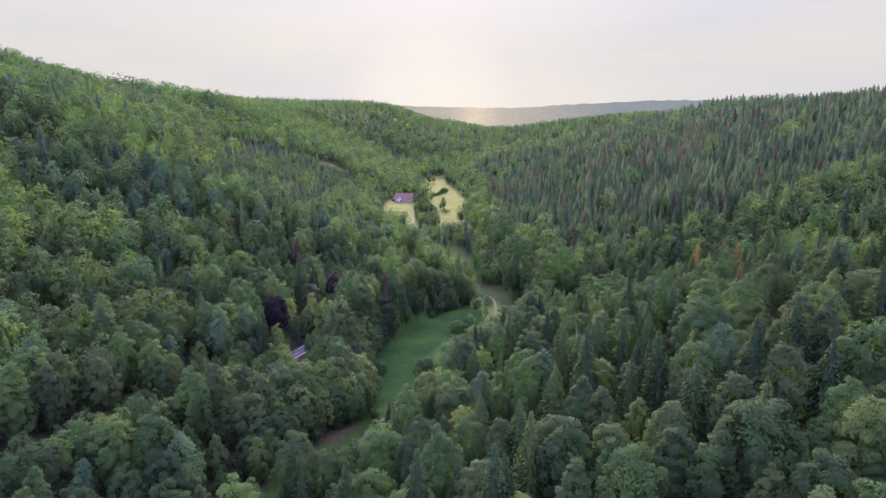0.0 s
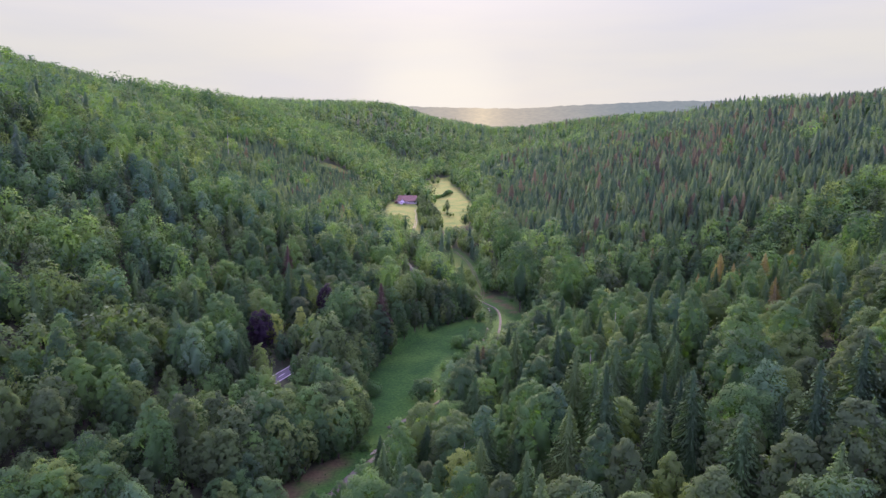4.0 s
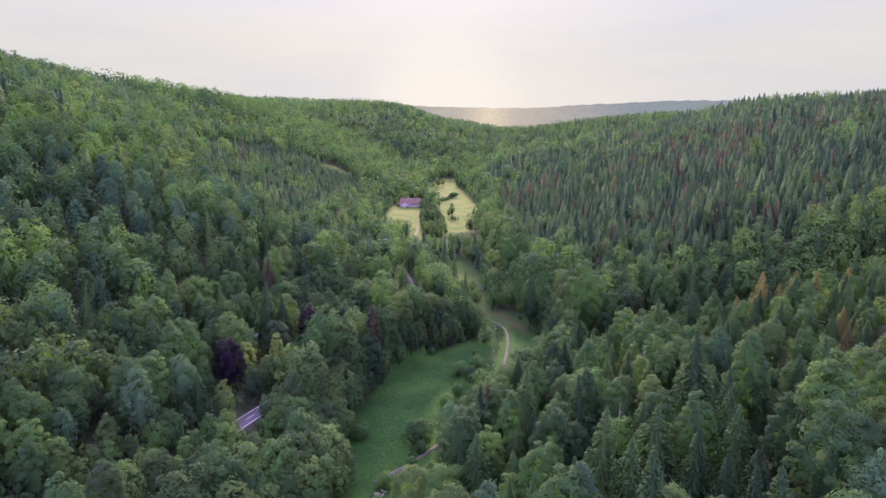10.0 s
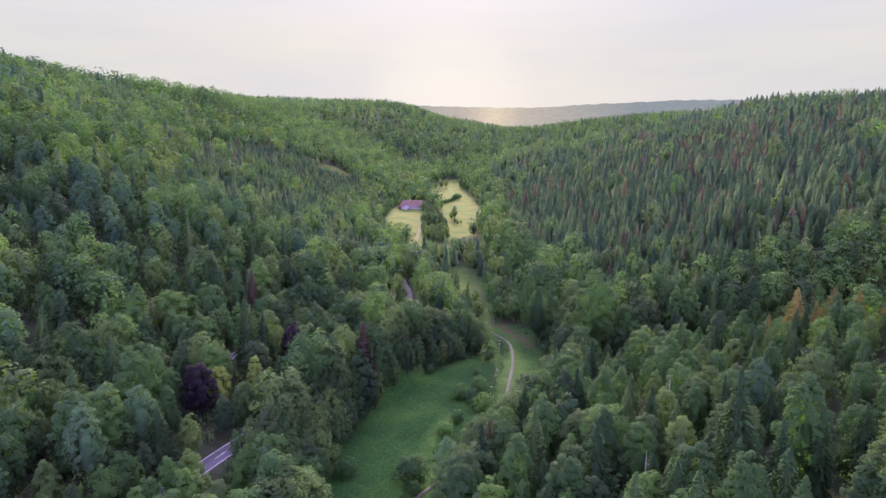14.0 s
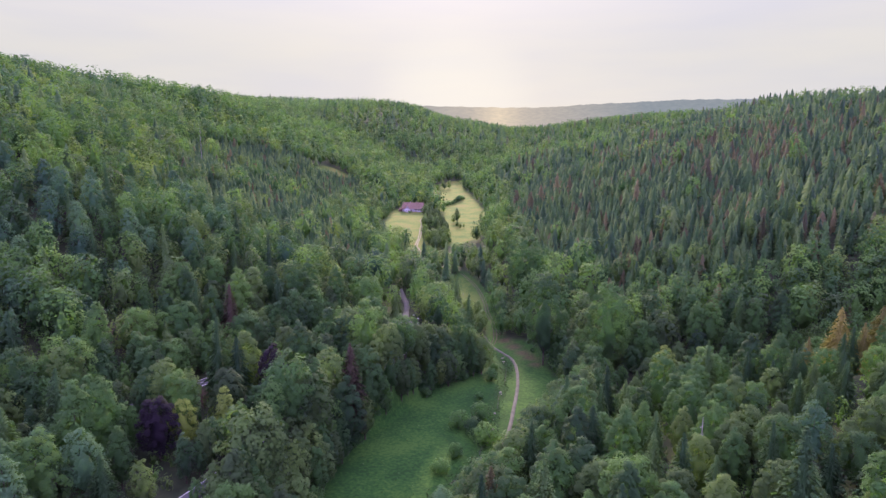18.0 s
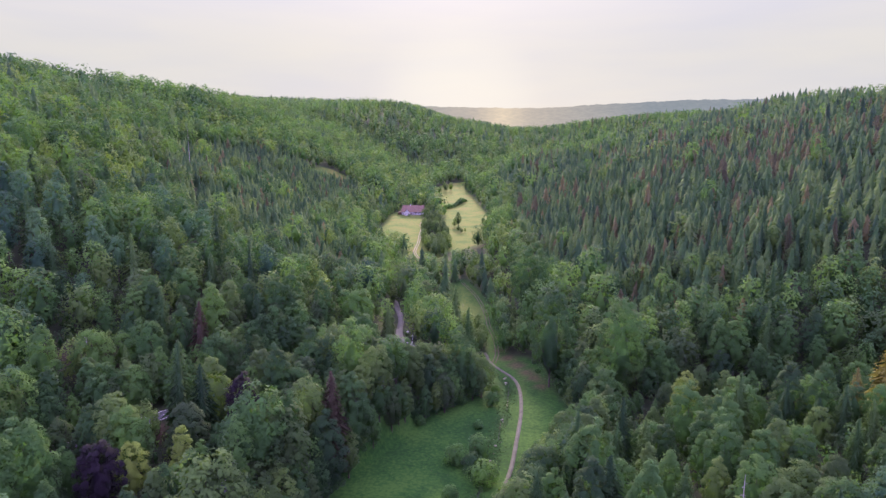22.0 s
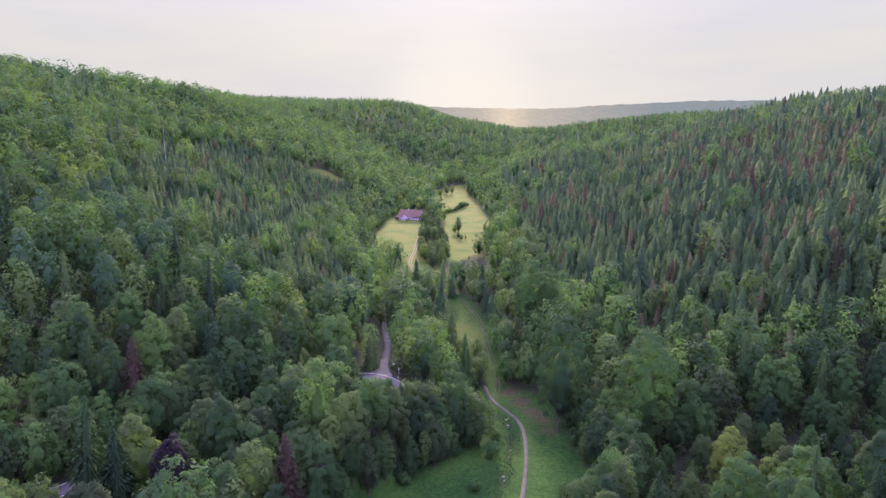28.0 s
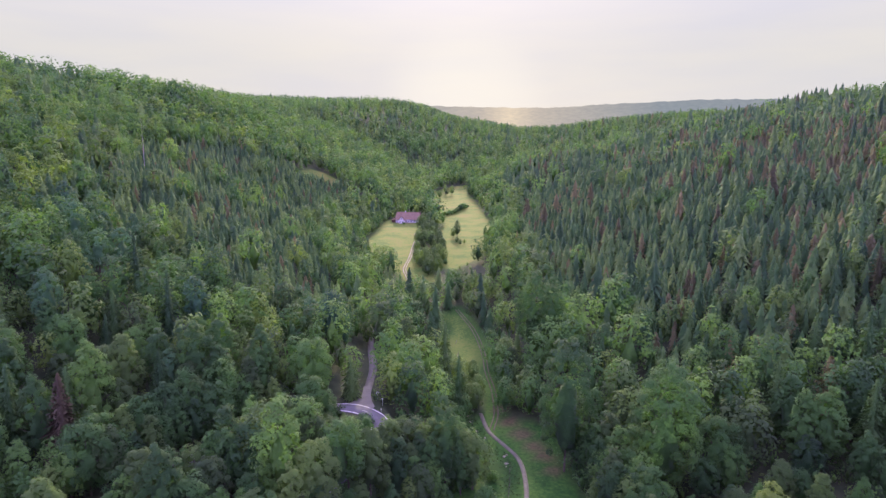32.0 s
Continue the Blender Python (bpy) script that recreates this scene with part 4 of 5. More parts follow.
# rows close below and above the lower leg of the road, and shrubs at the foot of the wood
low_leg = ROAD[(ROAD[:, 2] < 18.0) & (ROAD[:, 1] > 112)][::2]
tg = np.gradient(low_leg[:, :2], axis=0)
tg /= np.linalg.norm(tg, axis=1)[:, None]
up_leg = ROAD[(ROAD[:, 2] > 20.3) & (ROAD[:, 1] > 230)][::2]
tu = np.gradient(up_leg[:, :2], axis=0)
tu /= np.linalg.norm(tu, axis=1)[:, None]
up_rows = [(up_leg[i, 0] - tu[i, 1] * off + rng.uniform(-0.8, 0.8), up_leg[i, 1] + tu[i, 0] * off + rng.uniform(-0.8, 0.8), h) for off, h in ((6.2, 15), (11, 18), (-6.0, 11), (-10, 13)) for i in range(len(up_leg))]
low_rows = up_rows + [(low_leg[i, 0] - tg[i, 1] * off + rng.uniform(-0.8, 0.8), low_leg[i, 1] + tg[i, 0] * off + rng.uniform(-0.8, 0.8), h) for off, h in ((5.6, 12.5), (9.6, 16), (-6.0, 14)) for i in range(len(low_leg))]
low_rows += [(low_leg[i, 0] + d, low_leg[i, 1] + rng.uniform(-1, 1), h) for d, h in ((5.2, 19), (9.5, 20), (-6.5, 17)) for i in range(len(low_leg)) if low_leg[i, 1] < 228]
for x, y, h in low_rows:
    in_gap = any(np.hypot(x - x0 - u * (x1 - x0), y - y0 - u * (y1 - y0)) < d for x0, y0, x1, y1, d in GAPS
                 for u in [min(1, max(0, ((x - x0) * (x1 - x0) + (y - y0) * (y1 - y0)) / ((x1 - x0) ** 2 + (y1 - y0) ** 2)))])
    if in_gap or inside(x, y, MEADOW_LOW) or near_line([x], [y], ROAD)[0][0] < 4.6 or any((x - sx) ** 2 + (y - sy) ** 2 < 3.3 ** 2 for sx, sy, _ in stand_xy):
        continue
    kind = ("maple_tree", "ash_tree")[int(rng.random() < 0.35)]
    f = pick(kind, y < 300)
    plant(kind, f, float(x), float(y), h * float(rng.uniform(0.8, 1.15)) / near_top[kind][f], float(rng.uniform(0, 6.28)))
    stand_xy.append((x, y, 3.4))
for line in (LEFT_EDGE, RIGHT_EDGE):
    for x, y in line + rng.uniform(-1.0, 1.0, line.shape):
        if near_line([x], [y], PATH_LINE)[0][0] > 3.2 and near_line([x], [y], STREAM)[0][0] > 2.4 and near_line([x], [y], ROAD)[0][0] > 4.6:
            f = int(rng.integers(3))
            plant("alder_shrub", f, float(x), float(y), float(rng.uniform(3.0, 5.5)) / near_top["alder_shrub"][f], float(rng.uniform(0, 6.28)))
# low young trees inside the hairpin and on the bank below it
jx, jy = spots(rng, -78, -26, 340, 388, 4.1)
for x, y in zip(jx, jy):
    cap = 19.2 + 0.43 * (391 - y) + (5.5 if x < -59 else 0.0)
    d_road = near_line([x], [y], ROAD)[0][0]
    if d_road < 4.1 or inside(x, y, MEADOW_LOW) or np.hypot(x + 80, y - 370) < 4.5 or y > 392 + (x + 50) * 0.2 or any((x - sx) ** 2 + (y - sy) ** 2 < 3.0 ** 2 for sx, sy, _ in stand_xy):
        continue
    top = min(cap - rng.uniform(0, 2.2), ground_z(x, y) + rng.uniform(17, 25))
    tall = top - ground_z(x, y)
    if tall < 2.2:
        continue
    kind = "alder_shrub" if tall < 7 else ("maple_tree", "ash_tree")[int(rng.random() < 0.5)]
    f = pick(kind, True)
    ob = plant(kind, f, float(x), float(y), tall / near_top[kind][f], float(rng.uniform(0, 6.28)))
    stand_xy.append((x, y, 3.0))


def clear_of_standouts(x, y):
    ok = np.ones(x.shape, bool)
    for sx, sy, d in stand_xy:
        ok &= (x - sx) ** 2 + (y - sy) ** 2 > d * d
    for sx, sy, d in ((-148, 322, 9), (71, 356, 6), (-128, 345, 5)):
        ok &= (x - sx) ** 2 + (y - sy) ** 2 > d * d
    # gaps in the wood below the road
    for x0, y0, x1, y1, d in GAPS:
        u = np.clip(((x - x0) * (x1 - x0) + (y - y0) * (y1 - y0)) / ((x1 - x0) ** 2 + (y1 - y0) ** 2), 0, 1)
        ok &= np.hypot(x - x0 - u * (x1 - x0), y - y0 - u * (y1 - y0)) > d
    ok &= ~((x > -68) & (x < -28) & (y > 344) & (y < 394))
    return ok


# the woods nearest to the flight: single trees
bx, by = spots(rng, -330, 300, 70, 470, 9.7)
wedge = (bx > -(by + 25) * 1.02 - 10) & (bx < (by + 25) * 0.70 + 10)
keep = free_of_open(bx, by) & wedge & clear_of_standouts(bx, by)
bx, by = bx[keep], by[keep]
bk = choose_kind(rng, bx, by)
bs = size_of(rng, bx, by, bk)
# the nearest that a tree comes into view, by the plan
rank = np.maximum((89 - ground_z(bx, by)) / 0.6, by - 208)
rank = np.maximum(rank, np.abs(bx + 0.1 * rank) / 0.72)
order = np.argsort(rank)
single = np.zeros(len(bx), bool)
LIMIT = {"beech_tree": 310, "oak_tree": 300, "spruce_tree": 290, "pine_tree": 170, "larch_tree": 100}
for i in order:
    kind = names[bk[i]]
    if used[kind] < LIMIT[kind]:
        plant(kind, pick(kind, rank[i] < 186), float(bx[i]), float(by[i]), float(bs[i]), float(rng.uniform(0, 6.28)), float(rng.normal(0, 0.02)))
        single[i] = True


def wood(name, label, forms, x, y, k, s, rng):
    """Many trees of the woods joined, one mesh for each sort."""
    z = ground_z(x, y) - 0.2
    for ki, kind in enumerate(names):
        sel = np.nonzero(k == ki)[0]
        if not len(sel):
            continue
        cos, fss, var, nrs, n0 = [], [], [], [], 0
        for fi, (c, f) in enumerate(forms[kind]):
            mine = sel[fi::len(forms[kind])]
            if not len(mine):
                continue
            a = rng.uniform(0, 6.28, len(mine))
            ca, sa = np.cos(a)[:, None], np.sin(a)[:, None]
            sc = s[mine][:, None]
            wid = sc * rng.uniform(0.85, 1.15, (len(mine), 1))
            P = np.empty((len(mine), len(c), 3), np.float32)
            P[..., 0] = (c[None, :, 0] * ca - c[None, :, 1] * sa) * wid + x[mine][:, None]
            P[..., 1] = (c[None, :, 0] * sa + c[None, :, 1] * ca) * wid + y[mine][:, None]
            P[..., 2] = c[None, :, 2] * sc + z[mine][:, None]
            cos.append(P.reshape(-1, 3))
            m = crown_normals(c, f, kind in BROAD or kind == "pine_tree", 0.24)
            nrs.append(np.stack([m[None, :, 0] * ca - m[None, :, 1] * sa, m[None, :, 0] * sa + m[None, :, 1] * ca, np.repeat(m[None, :, 2], len(mine), 0)], 2).reshape(-1, 3))
            fss.append((f[None] + (np.arange(len(mine)) * len(c))[:, None, None] + n0).reshape(-1, 3))
            var.append(np.repeat(rng.random(len(mine)), len(c)))
            n0 += len(mine) * len(c)
        me = mesh_from(name, np.concatenate(cos), np.concatenate(fss))
        me.attributes.new("variety", "FLOAT", "POINT").data.foreach_set("value", np.concatenate(var).astype(np.float32))
        me.materials.append(KINDS[kind]["mat"])
        me.polygons.foreach_set("use_smooth", np.ones(len(me.polygons), bool))
        me.normals_split_custom_set_from_vertices(np.concatenate(nrs).astype(np.float32))
        tagged(new(name, me), label % kind.replace("_tree", ""), "forest", kind="stuff")


# forms that no tree took
for kind, roots in masters.items():
    for i, root in enumerate(roots):
        if (kind, i) not in placed_master:
            for ob in (*root.children, root):
                bpy.data.objects.remove(ob)
# bushes and young growth under the nearest trees
ux, uy = spots(rng, -190, 250, 100, 400, 5.8)
ok = free_of_open(ux, uy, 2.5) & (near_line(ux, uy, ROAD)[0] > 7.0)
ux, uy = ux[ok], uy[ok]
wood("understory", "low %s bushes on the forest floor", far_forms, ux, uy, rng.integers(0, 2, len(ux)), rng.uniform(0.18, 0.42, len(ux)), rng)
rest = ~single
wood("woodland", "dense %s trees of the middle forest slopes", close_forms, bx[rest], by[rest], bk[rest], bs[rest], rng)
# the middle slopes
mx, my = spots(rng, -620, 560, 470, 800, 10.6)
ok = free_of_open(mx, my) & clear_of_standouts(mx, my) & (mx > -(my + 10) * 1.0) & (mx < (my + 10) * 0.66)
mx, my = mx[ok], my[ok]
mk = choose_kind(rng, mx, my)


def young_left(x, y):
    d = curve(y, LEFT_Y, LEFT_X) - x
    return (d > 46 + 14 * wave(x, y, 0.03, 3.0)) & (d < 190) & (y > 450) & (y < 880)


def young_right(x, y):
    d = x - curve(y, RIGHT_Y, RIGHT_X)
    return (d > 34 + 12 * wave(x, y, 0.03, 1.0)) & (d < 330) & (y > np.where(x > 48, 424 + 6 * wave(x, y, 0.05, 4.0), 492 + 25 * wave(x, y, 0.02, 4.0))) & (y < 880)


# single older trees stand among the young conifers
old = ~(young_left(mx, my) | young_right(mx, my)) | (rng.random(len(mx)) < np.where(mx < -60, 0.10, 0.22) + 0.25 * np.maximum(0, wave(mx, my, 0.045, 2.0)))
mk = np.where(young_left(mx, my) & (rng.random(len(mx)) < 0.75), rng.integers(0, 2, len(mx)), mk)
mx, my, mk = mx[old], my[old], mk[old]
wood("woodland", "dense %s trees of the middle forest slopes", mid_forms, mx, my, mk, size_of(rng, mx, my, mk), rng)
for test, x0, x1, gap, lo, hi, brown in ((young_left, -345, -80, 5.8, 0.36, 0.62, 0.05), (young_right, 0, 330, 5.7, 0.38, 0.64, 0.10)):
    ex, ey = spots(rng, x0, x1, 415, 885, gap)
    ok = free_of_open(ex, ey) & test(ex, ey) & (ex < (ey + 10) * 0.66)
    ex, ey = ex[ok], ey[ok]
    high_up = step(110, 230, ex - curve(ey, RIGHT_Y, RIGHT_X)) * step(560, 640, ey)
    tint = np.where(rng.random(len(ex)) < (brown + 0.34 * high_up) * (1 + 1.3 * wave(ex, ey, 0.03, 5.0)), 4, 2)
    wood("plantation", "young %s trees of a dense stand on the slope", young_forms, ex, ey, tint, rng.uniform(lo, hi, len(ex)) * (1 + 0.2 * wave(ex, ey, 0.05, 7.0)), rng)
# thicket between the farm and the glade
tx, ty = spots(rng, -268, -148, 752, 872, 5.2)
ok = free_of_open(tx, ty)
tx, ty = tx[ok], ty[ok]
wood("thicket", "young %s trees and bushes beside the farm meadow", far_forms, tx, ty, rng.integers(0, 2, len(tx)), rng.uniform(0.28, 0.5, len(tx)), rng)
# the far slopes
fx, fy = spots(rng, -1000, 900, 800, 1500, 11.4)
ok = free_of_open(fx, fy) & (fx > -(fy + 40) * 0.98) & (fx < (fy + 40) * 0.66)
ok &= (np.maximum(curve(fy, LEFT_Y, LEFT_X) - fx, fx - curve(fy, RIGHT_Y, RIGHT_X)) < 480) | (fy > 1150) | (rng.random(len(fx)) < 0.4)
fx, fy = fx[ok], fy[ok]
fk = choose_kind(rng, fx, fy)
wood("far_woodland", "distant %s trees on the hills", far_forms, fx, fy, fk, size_of(rng, fx, fy, fk) * np.where(fk < 2, 1.08, 0.86), rng)
hx, hy = spots(rng, -1500, 1600, 1500, 2600, 22)
ok = (hx > -hy * 0.62) & (hx < hy * 0.62)
hx, hy = hx[ok], hy[ok]
hk = choose_kind(rng, hx, hy)
wood("far_woodland", "distant %s trees on the hills", far_forms, hx, hy, hk, rng.uniform(0.9, 1.4, len(hx)), rng)
# woods behind and beside the start of the flight
ax, ay = spots(rng, -520, 480, -260, 470, 10.5)
ok = free_of_open(ax, ay) & ((ay < 72) | (ax < -(ay + 25) * 1.02 - 14) | (ax > (ay + 25) * 0.70 + 14) | (ax < -332) | (ax > 302))
ax, ay = ax[ok], ay[ok]
ak = choose_kind(rng, ax, ay)
wood("woodland", "dense %s trees behind the start of the valley", far_forms, ax, ay, ak, rng.uniform(0.85, 1.2, len(ax)), rng)


# ---- roads, paths, water ----
def ribbon(line, width, thick, lift, offset=0.0, follow=False):
    """A strip along a line with its own thickness; its height from the line or from the ground under it."""
    t = np.gradient(line[:, :2], axis=0)
    t /= np.linalg.norm(t, axis=1)[:, None]
    nn = np.stack([-t[:, 1], t[:, 0]], 1)
    mid = line[:, :2] + nn * offset
    a, b = mid + nn * width / 2, mid - nn * width / 2
    if follow:
        za, zb = ground_z(a[:, 0], a[:, 1]), ground_z(b[:, 0], b[:, 1])
        zm = ground_z(mid[:, 0], mid[:, 1])
        za, zb = np.maximum(za, zm - 0.15) + lift, np.maximum(zb, zm - 0.15) + lift
    else:
        za = zb = line[:, 2] + lift
    k = len(line)
    co = np.concatenate([np.column_stack([a, za]), np.column_stack([b, zb]), np.column_stack([a, za - thick]), np.column_stack([b, zb - thick])])
    i = np.arange(k - 1)
    quad = lambda p, q: np.stack([p + i, q + i, q + i + 1, p + i + 1], 1)
    fs = np.concatenate([quad(0, k), quad(2 * k, 0), quad(k, 3 * k), np.array([[0, 2 * k, 3 * k, k], [k - 1, 2 * k - 1, 4 * k - 1, 3 * k - 1]])])
    return mesh_from("strip", co, fs)


def strip(name, mesh, mat, label, category):
    mesh.materials.append(mat)
    return tagged(new(name, mesh), label, category, kind="structure")


road = strip("road", ribbon(ROAD, 6.4, 0.5, 0.05), M_ASPHALT, "two-lane grey asphalt road with a hairpin bend in the woods", "road")
side_road = strip("side_road", ribbon(SIDE, 2.9, 0.5, 0.035), M_SIDE, "pale worn asphalt side road climbing away from the bend", "road")
# the flared mouth of the side road
mouth = bmesh.new()
flare = [(-58.2, 395.0), (-56.2, 398.2), (-55.4, 403), (-56.9, 410), (-53.9, 410.4), (-52.4, 403), (-50.8, 398.2), (-48.6, 393.8), (-50, 391), (-56, 392.4)]
for zz in (19.32, 18.9):
    mouth.faces.new([mouth.verts.new((x, y, zz)) for x, y in flare])
part("junction_mouth", mouth, M_SIDE, side_road)
for off in (2.75, -2.75):
    part("edge_line", ribbon(ROAD, 0.22, 0.03, 0.075, off), M_PAINT, road, "white painted edge line")
seg_len = np.concatenate([[0], np.cumsum(np.linalg.norm(np.diff(ROAD[:, :2], axis=0), axis=1))])
for d0 in np.arange(6, seg_len[-1] - 6, 12.0):
    sel = (seg_len >= d0) & (seg_len <= d0 + 5.0)
    if sel.sum() > 1:
        part("centre_dash", ribbon(ROAD[sel], 0.18, 0.03, 0.075), M_PAINT, road)
strip("path", ribbon(PATH_LINE, 1.5, 0.4, 0.10, 0, True), M_GRAVEL, "narrow pale gravel path along the meadow", "path")
strip("path", ribbon(smooth_line([(-62, 150), (-55, 170), (-48, 195), (-42, 211), (-38, 217), (-32, 224), (-24, 236)]), 2.3, 0.4, 0.10, 0, True), M_GRAVEL, "gravel path beside the stream under the trees", "path")
track = new("farm_track")
tagged(track, "two pale gravel ruts of a farm track through the grass", "track", kind="structure")
for off in (0.85, -0.85):
    part("wheel_rut", ribbon(TRACK, 0.75, 0.4, 0.12, off, True), M_LANE, track)
way = new("grass_track")
tagged(way, "faint worn ruts of a grass track along the glade", "track", kind="structure")
for off in (0.8, -0.8):
    part("wheel_rut", ribbon(GRASS_WAY, 0.5, 0.3, 0.05, off, True), M_EARTH, way)
water_line = STREAM[(STREAM[:, 1] > 105) & (STREAM[:, 1] < 560)]
strip("water", ribbon(water_line, 1.2, 0.2, 0.04, 0, True), M_WATER, "narrow dark stream winding through the meadow", "stream")


def lump(seed, squash=0.6):
    """An uneven stone."""
    r = np.random.default_rng(seed)
    co, fs = blob(r, 0.5, 0.5 * squash, 0.1, 7, 4, 0.22)
    return mesh_from("stone", co, fs)


stones = [lump(s) for s in range(4)]
for me in stones:
    me.materials.append(M_STONE)
bed = water_line[(water_line[:, 1] > 180) & (water_line[:, 1] < 470)]
for i in range(36):
    q = bed[int(rng.integers(len(bed)))] + rng.normal(0, 0.9, 2)
    ob = new("stream_stone", stones[i % 4])
    s = float(rng.uniform(0.4, 1.3))
    ob.matrix_basis = Matrix.Translation((q[0], q[1], ground_z(q[0], q[1]) + 0.05 * s)) @ Matrix.Rotation(float(rng.uniform(0, 6.28)), 4, "Z") @ Matrix.Diagonal((s, s * 0.8, s, 1))
    tagged(ob, "pale rounded stone in the stream bed", "stone", "stones of the stream")

# a bank of pale stones where the stream bends out of the wood
for i in range(46):
    y = float(rng.uniform(216, 235))
    x = float(np.interp(y, [197, 222, 250], [-46.5, -40, -31]) + rng.normal(0, 0.8))
    s = float(rng.uniform(0.5, 1.3))
    ob = new("stream_stone", stones[i % 4])
    ob.matrix_basis = Matrix.Translation((x, y, ground_z(x, y) + 0.12 * s)) @ Matrix.Rotation(float(rng.uniform(0, 6.28)), 4, "Z") @ Matrix.Diagonal((s, s * 0.8, s, 1))
    tagged(ob, "pale rounded stone in the stream bed", "stone", "stones of the stream")

# tall herbs: thick beside the stream, scattered over the meadows
hn = 9000
hx_, hy_ = rng.uniform(-80, 25, hn), rng.uniform(165, 430, hn)
d_, _ = near_line(hx_, hy_, STREAM)
ok = inside(hx_, hy_, MEADOW_LOW) & (d_ > 1.2) & (rng.random(hn) < 0.10 + 0.85 * np.exp(-d_ / 4.0))
for line, half in ((PATH_LINE, 1.6), (TRACK, 2.0)):
    ok &= near_line(hx_, hy_, line)[0] > half
hx_, hy_ = hx_[ok], hy_[ok]
beside = bed[rng.integers(0, len(bed), 5200)] + rng.normal(0, 1, (5200, 2)) * np.array([1.3, 0.9])
away_ = (near_line(beside[:, 0], beside[:, 1], STREAM)[0] > 0.35) & (near_line(beside[:, 0], beside[:, 1], PATH_LINE)[0] > 1.4)
hx_, hy_ = np.concatenate([hx_, beside[away_, 0]]), np.concatenate([hy_, beside[away_, 1]])
herb_z = ground_z(hx_, hy_)
hnrm = rng.normal(size=(len(hx_), 3)) * np.array([1, 1, 0.5]) + np.array([0, 0, 0.7])
hnrm /= np.linalg.norm(hnrm, axis=1)[:, None]
hm = mesh_from("herbs", *leaf_tufts(rng, np.column_stack([hx_, hy_, herb_z + 0.1]), hnrm, 0.45))
hm.materials.append(M_HAY)
tagged(new("meadow_herbs", hm), "tall green herbs and grass tufts beside the stream", "grass", kind="stuff")

# ---- small things of the woods and roads ----
def dead_tree(x, y, top, lean=0.03):
    """A bare pale trunk with a few broken branches."""
    g = ground_z(x, y)
    root = new("dead_tree")
    tagged(root, "bare pale dead trunk standing above the trees", "dead tree", "dead trunks")
    root.matrix_basis = Matrix.Translation((x, y, g)) @ Matrix.Rotation(lean, 4, "Y")
    hgt = top - g
    part("trunk", mesh_from("trunk", *trunk_mesh(hgt, 0.24 if hgt < 40 else 0.2, int(abs(x) * 7 + y))), M_PALE, root)
    r = np.random.default_rng(int(y))
    for i in range(5):
        a, z = r.uniform(0, 6.28), hgt * r.uniform(0.5, 0.9)
        c, f = trunk_mesh(r.uniform(0.4, 1.0), 0.06, i)
        br = part("branch", mesh_from("branch", c, f), M_PALE, root)
        br.matrix_basis = Matrix.Translation((0, 0, z)) @ Matrix.Rotation(a, 4, "Z") @ Matrix.Rotation(1.2, 4, "X")


for x, y, top, ln in ((34, 192, 42, 0.05), (-262, 553, 106, 0.0), (-262, 600, 121, 0.0), (-214, 339, 70, 0.0), (30, 214, 41, 0.02), (19, 138, 35, 0.02), (-150, 326, 41, 0.0), (-141, 318, 38, 0.04), (-8, 178, 26, 0.0), (46, 258, 41, 0.0)):
    dead_tree(x, y, top, ln)


def box(bm, x0, x1, y0, y1, z0, z1):
    v = [bm.verts.new((x, y, z)) for z in (z0, z1) for x, y in ((x0, y0), (x1, y0), (x1, y1), (x0, y1))]
    for f in ((3, 2, 1, 0), (4, 5, 6, 7), (0, 1, 5, 4), (1, 2, 6, 5), (2, 3, 7, 6), (3, 0, 4, 7)):
        bm.faces.new([v[i] for i in f])
    return bm


def guide_post(x, y, z, turn):
    """A white roadside post with a dark slanted band."""
    root = new("guide_post")
    tagged(root, "white roadside guide post with a dark band", "road post", "guide posts along the road")
    root.matrix_basis = pose(x, y, z, 0, 0, turn)
    part("post", box(bmesh.new(), -0.06, 0.06, -0.05, 0.05, -0.3, 1.0), M_PAINT, root)
    part("band", box(bmesh.new(), -0.063, 0.063, -0.053, 0.053, 0.70, 0.86), M_WOOD, root)


for i in range(8, len(ROAD) - 8, 22):
    t = ROAD[i + 1, :2] - ROAD[i - 1, :2]
    t = t / np.linalg.norm(t)
    for side in (3.9, -3.9):
        guide_post(ROAD[i, 0] - t[1] * side, ROAD[i, 1] + t[0] * side, ROAD[i, 2], math.degrees(math.atan2(t[1], t[0])))


def road_sign(x, y, z, turn, w, h, top, label):
    root = new("road_sign")
    tagged(root, label, "road sign", "signs at the junction")
    root.matrix_basis = pose(x, y, z, 0, 0, turn)
    part("pole", box(bmesh.new(), -0.04, 0.04, -0.04, 0.04, -0.4, top), M_METAL, root)
    pl = box(bmesh.new(), -w / 2, w / 2, -0.08, -0.05, top - h, top)
    part("panel", pl, M_PAINT, root, "pale sign panel")


road_sign(-49.6, 401, 19.2, 10, 0.9, 0.6, 2.3, "pale rectangular sign on a steel pole by the junction")
road_sign(-46.6, 396.4, 19.2, -15, 0.5, 0.5, 2.1, "small pale sign on a steel pole by the bend")


# ---- the farmhouse ----
def prism(bm, pts_a, pts_b):
    """A solid between two matching outlines."""
    a, b = [bm.verts.new(p_) for p_ in pts_a], [bm.verts.new(p_) for p_ in pts_b]
    bm.faces.new(a[::-1])
    bm.faces.new(b)
    for i in range(len(a)):
        j = (i + 1) % len(a)
        bm.faces.new((a[i], a[j], b[j], b[i]))
    return bm


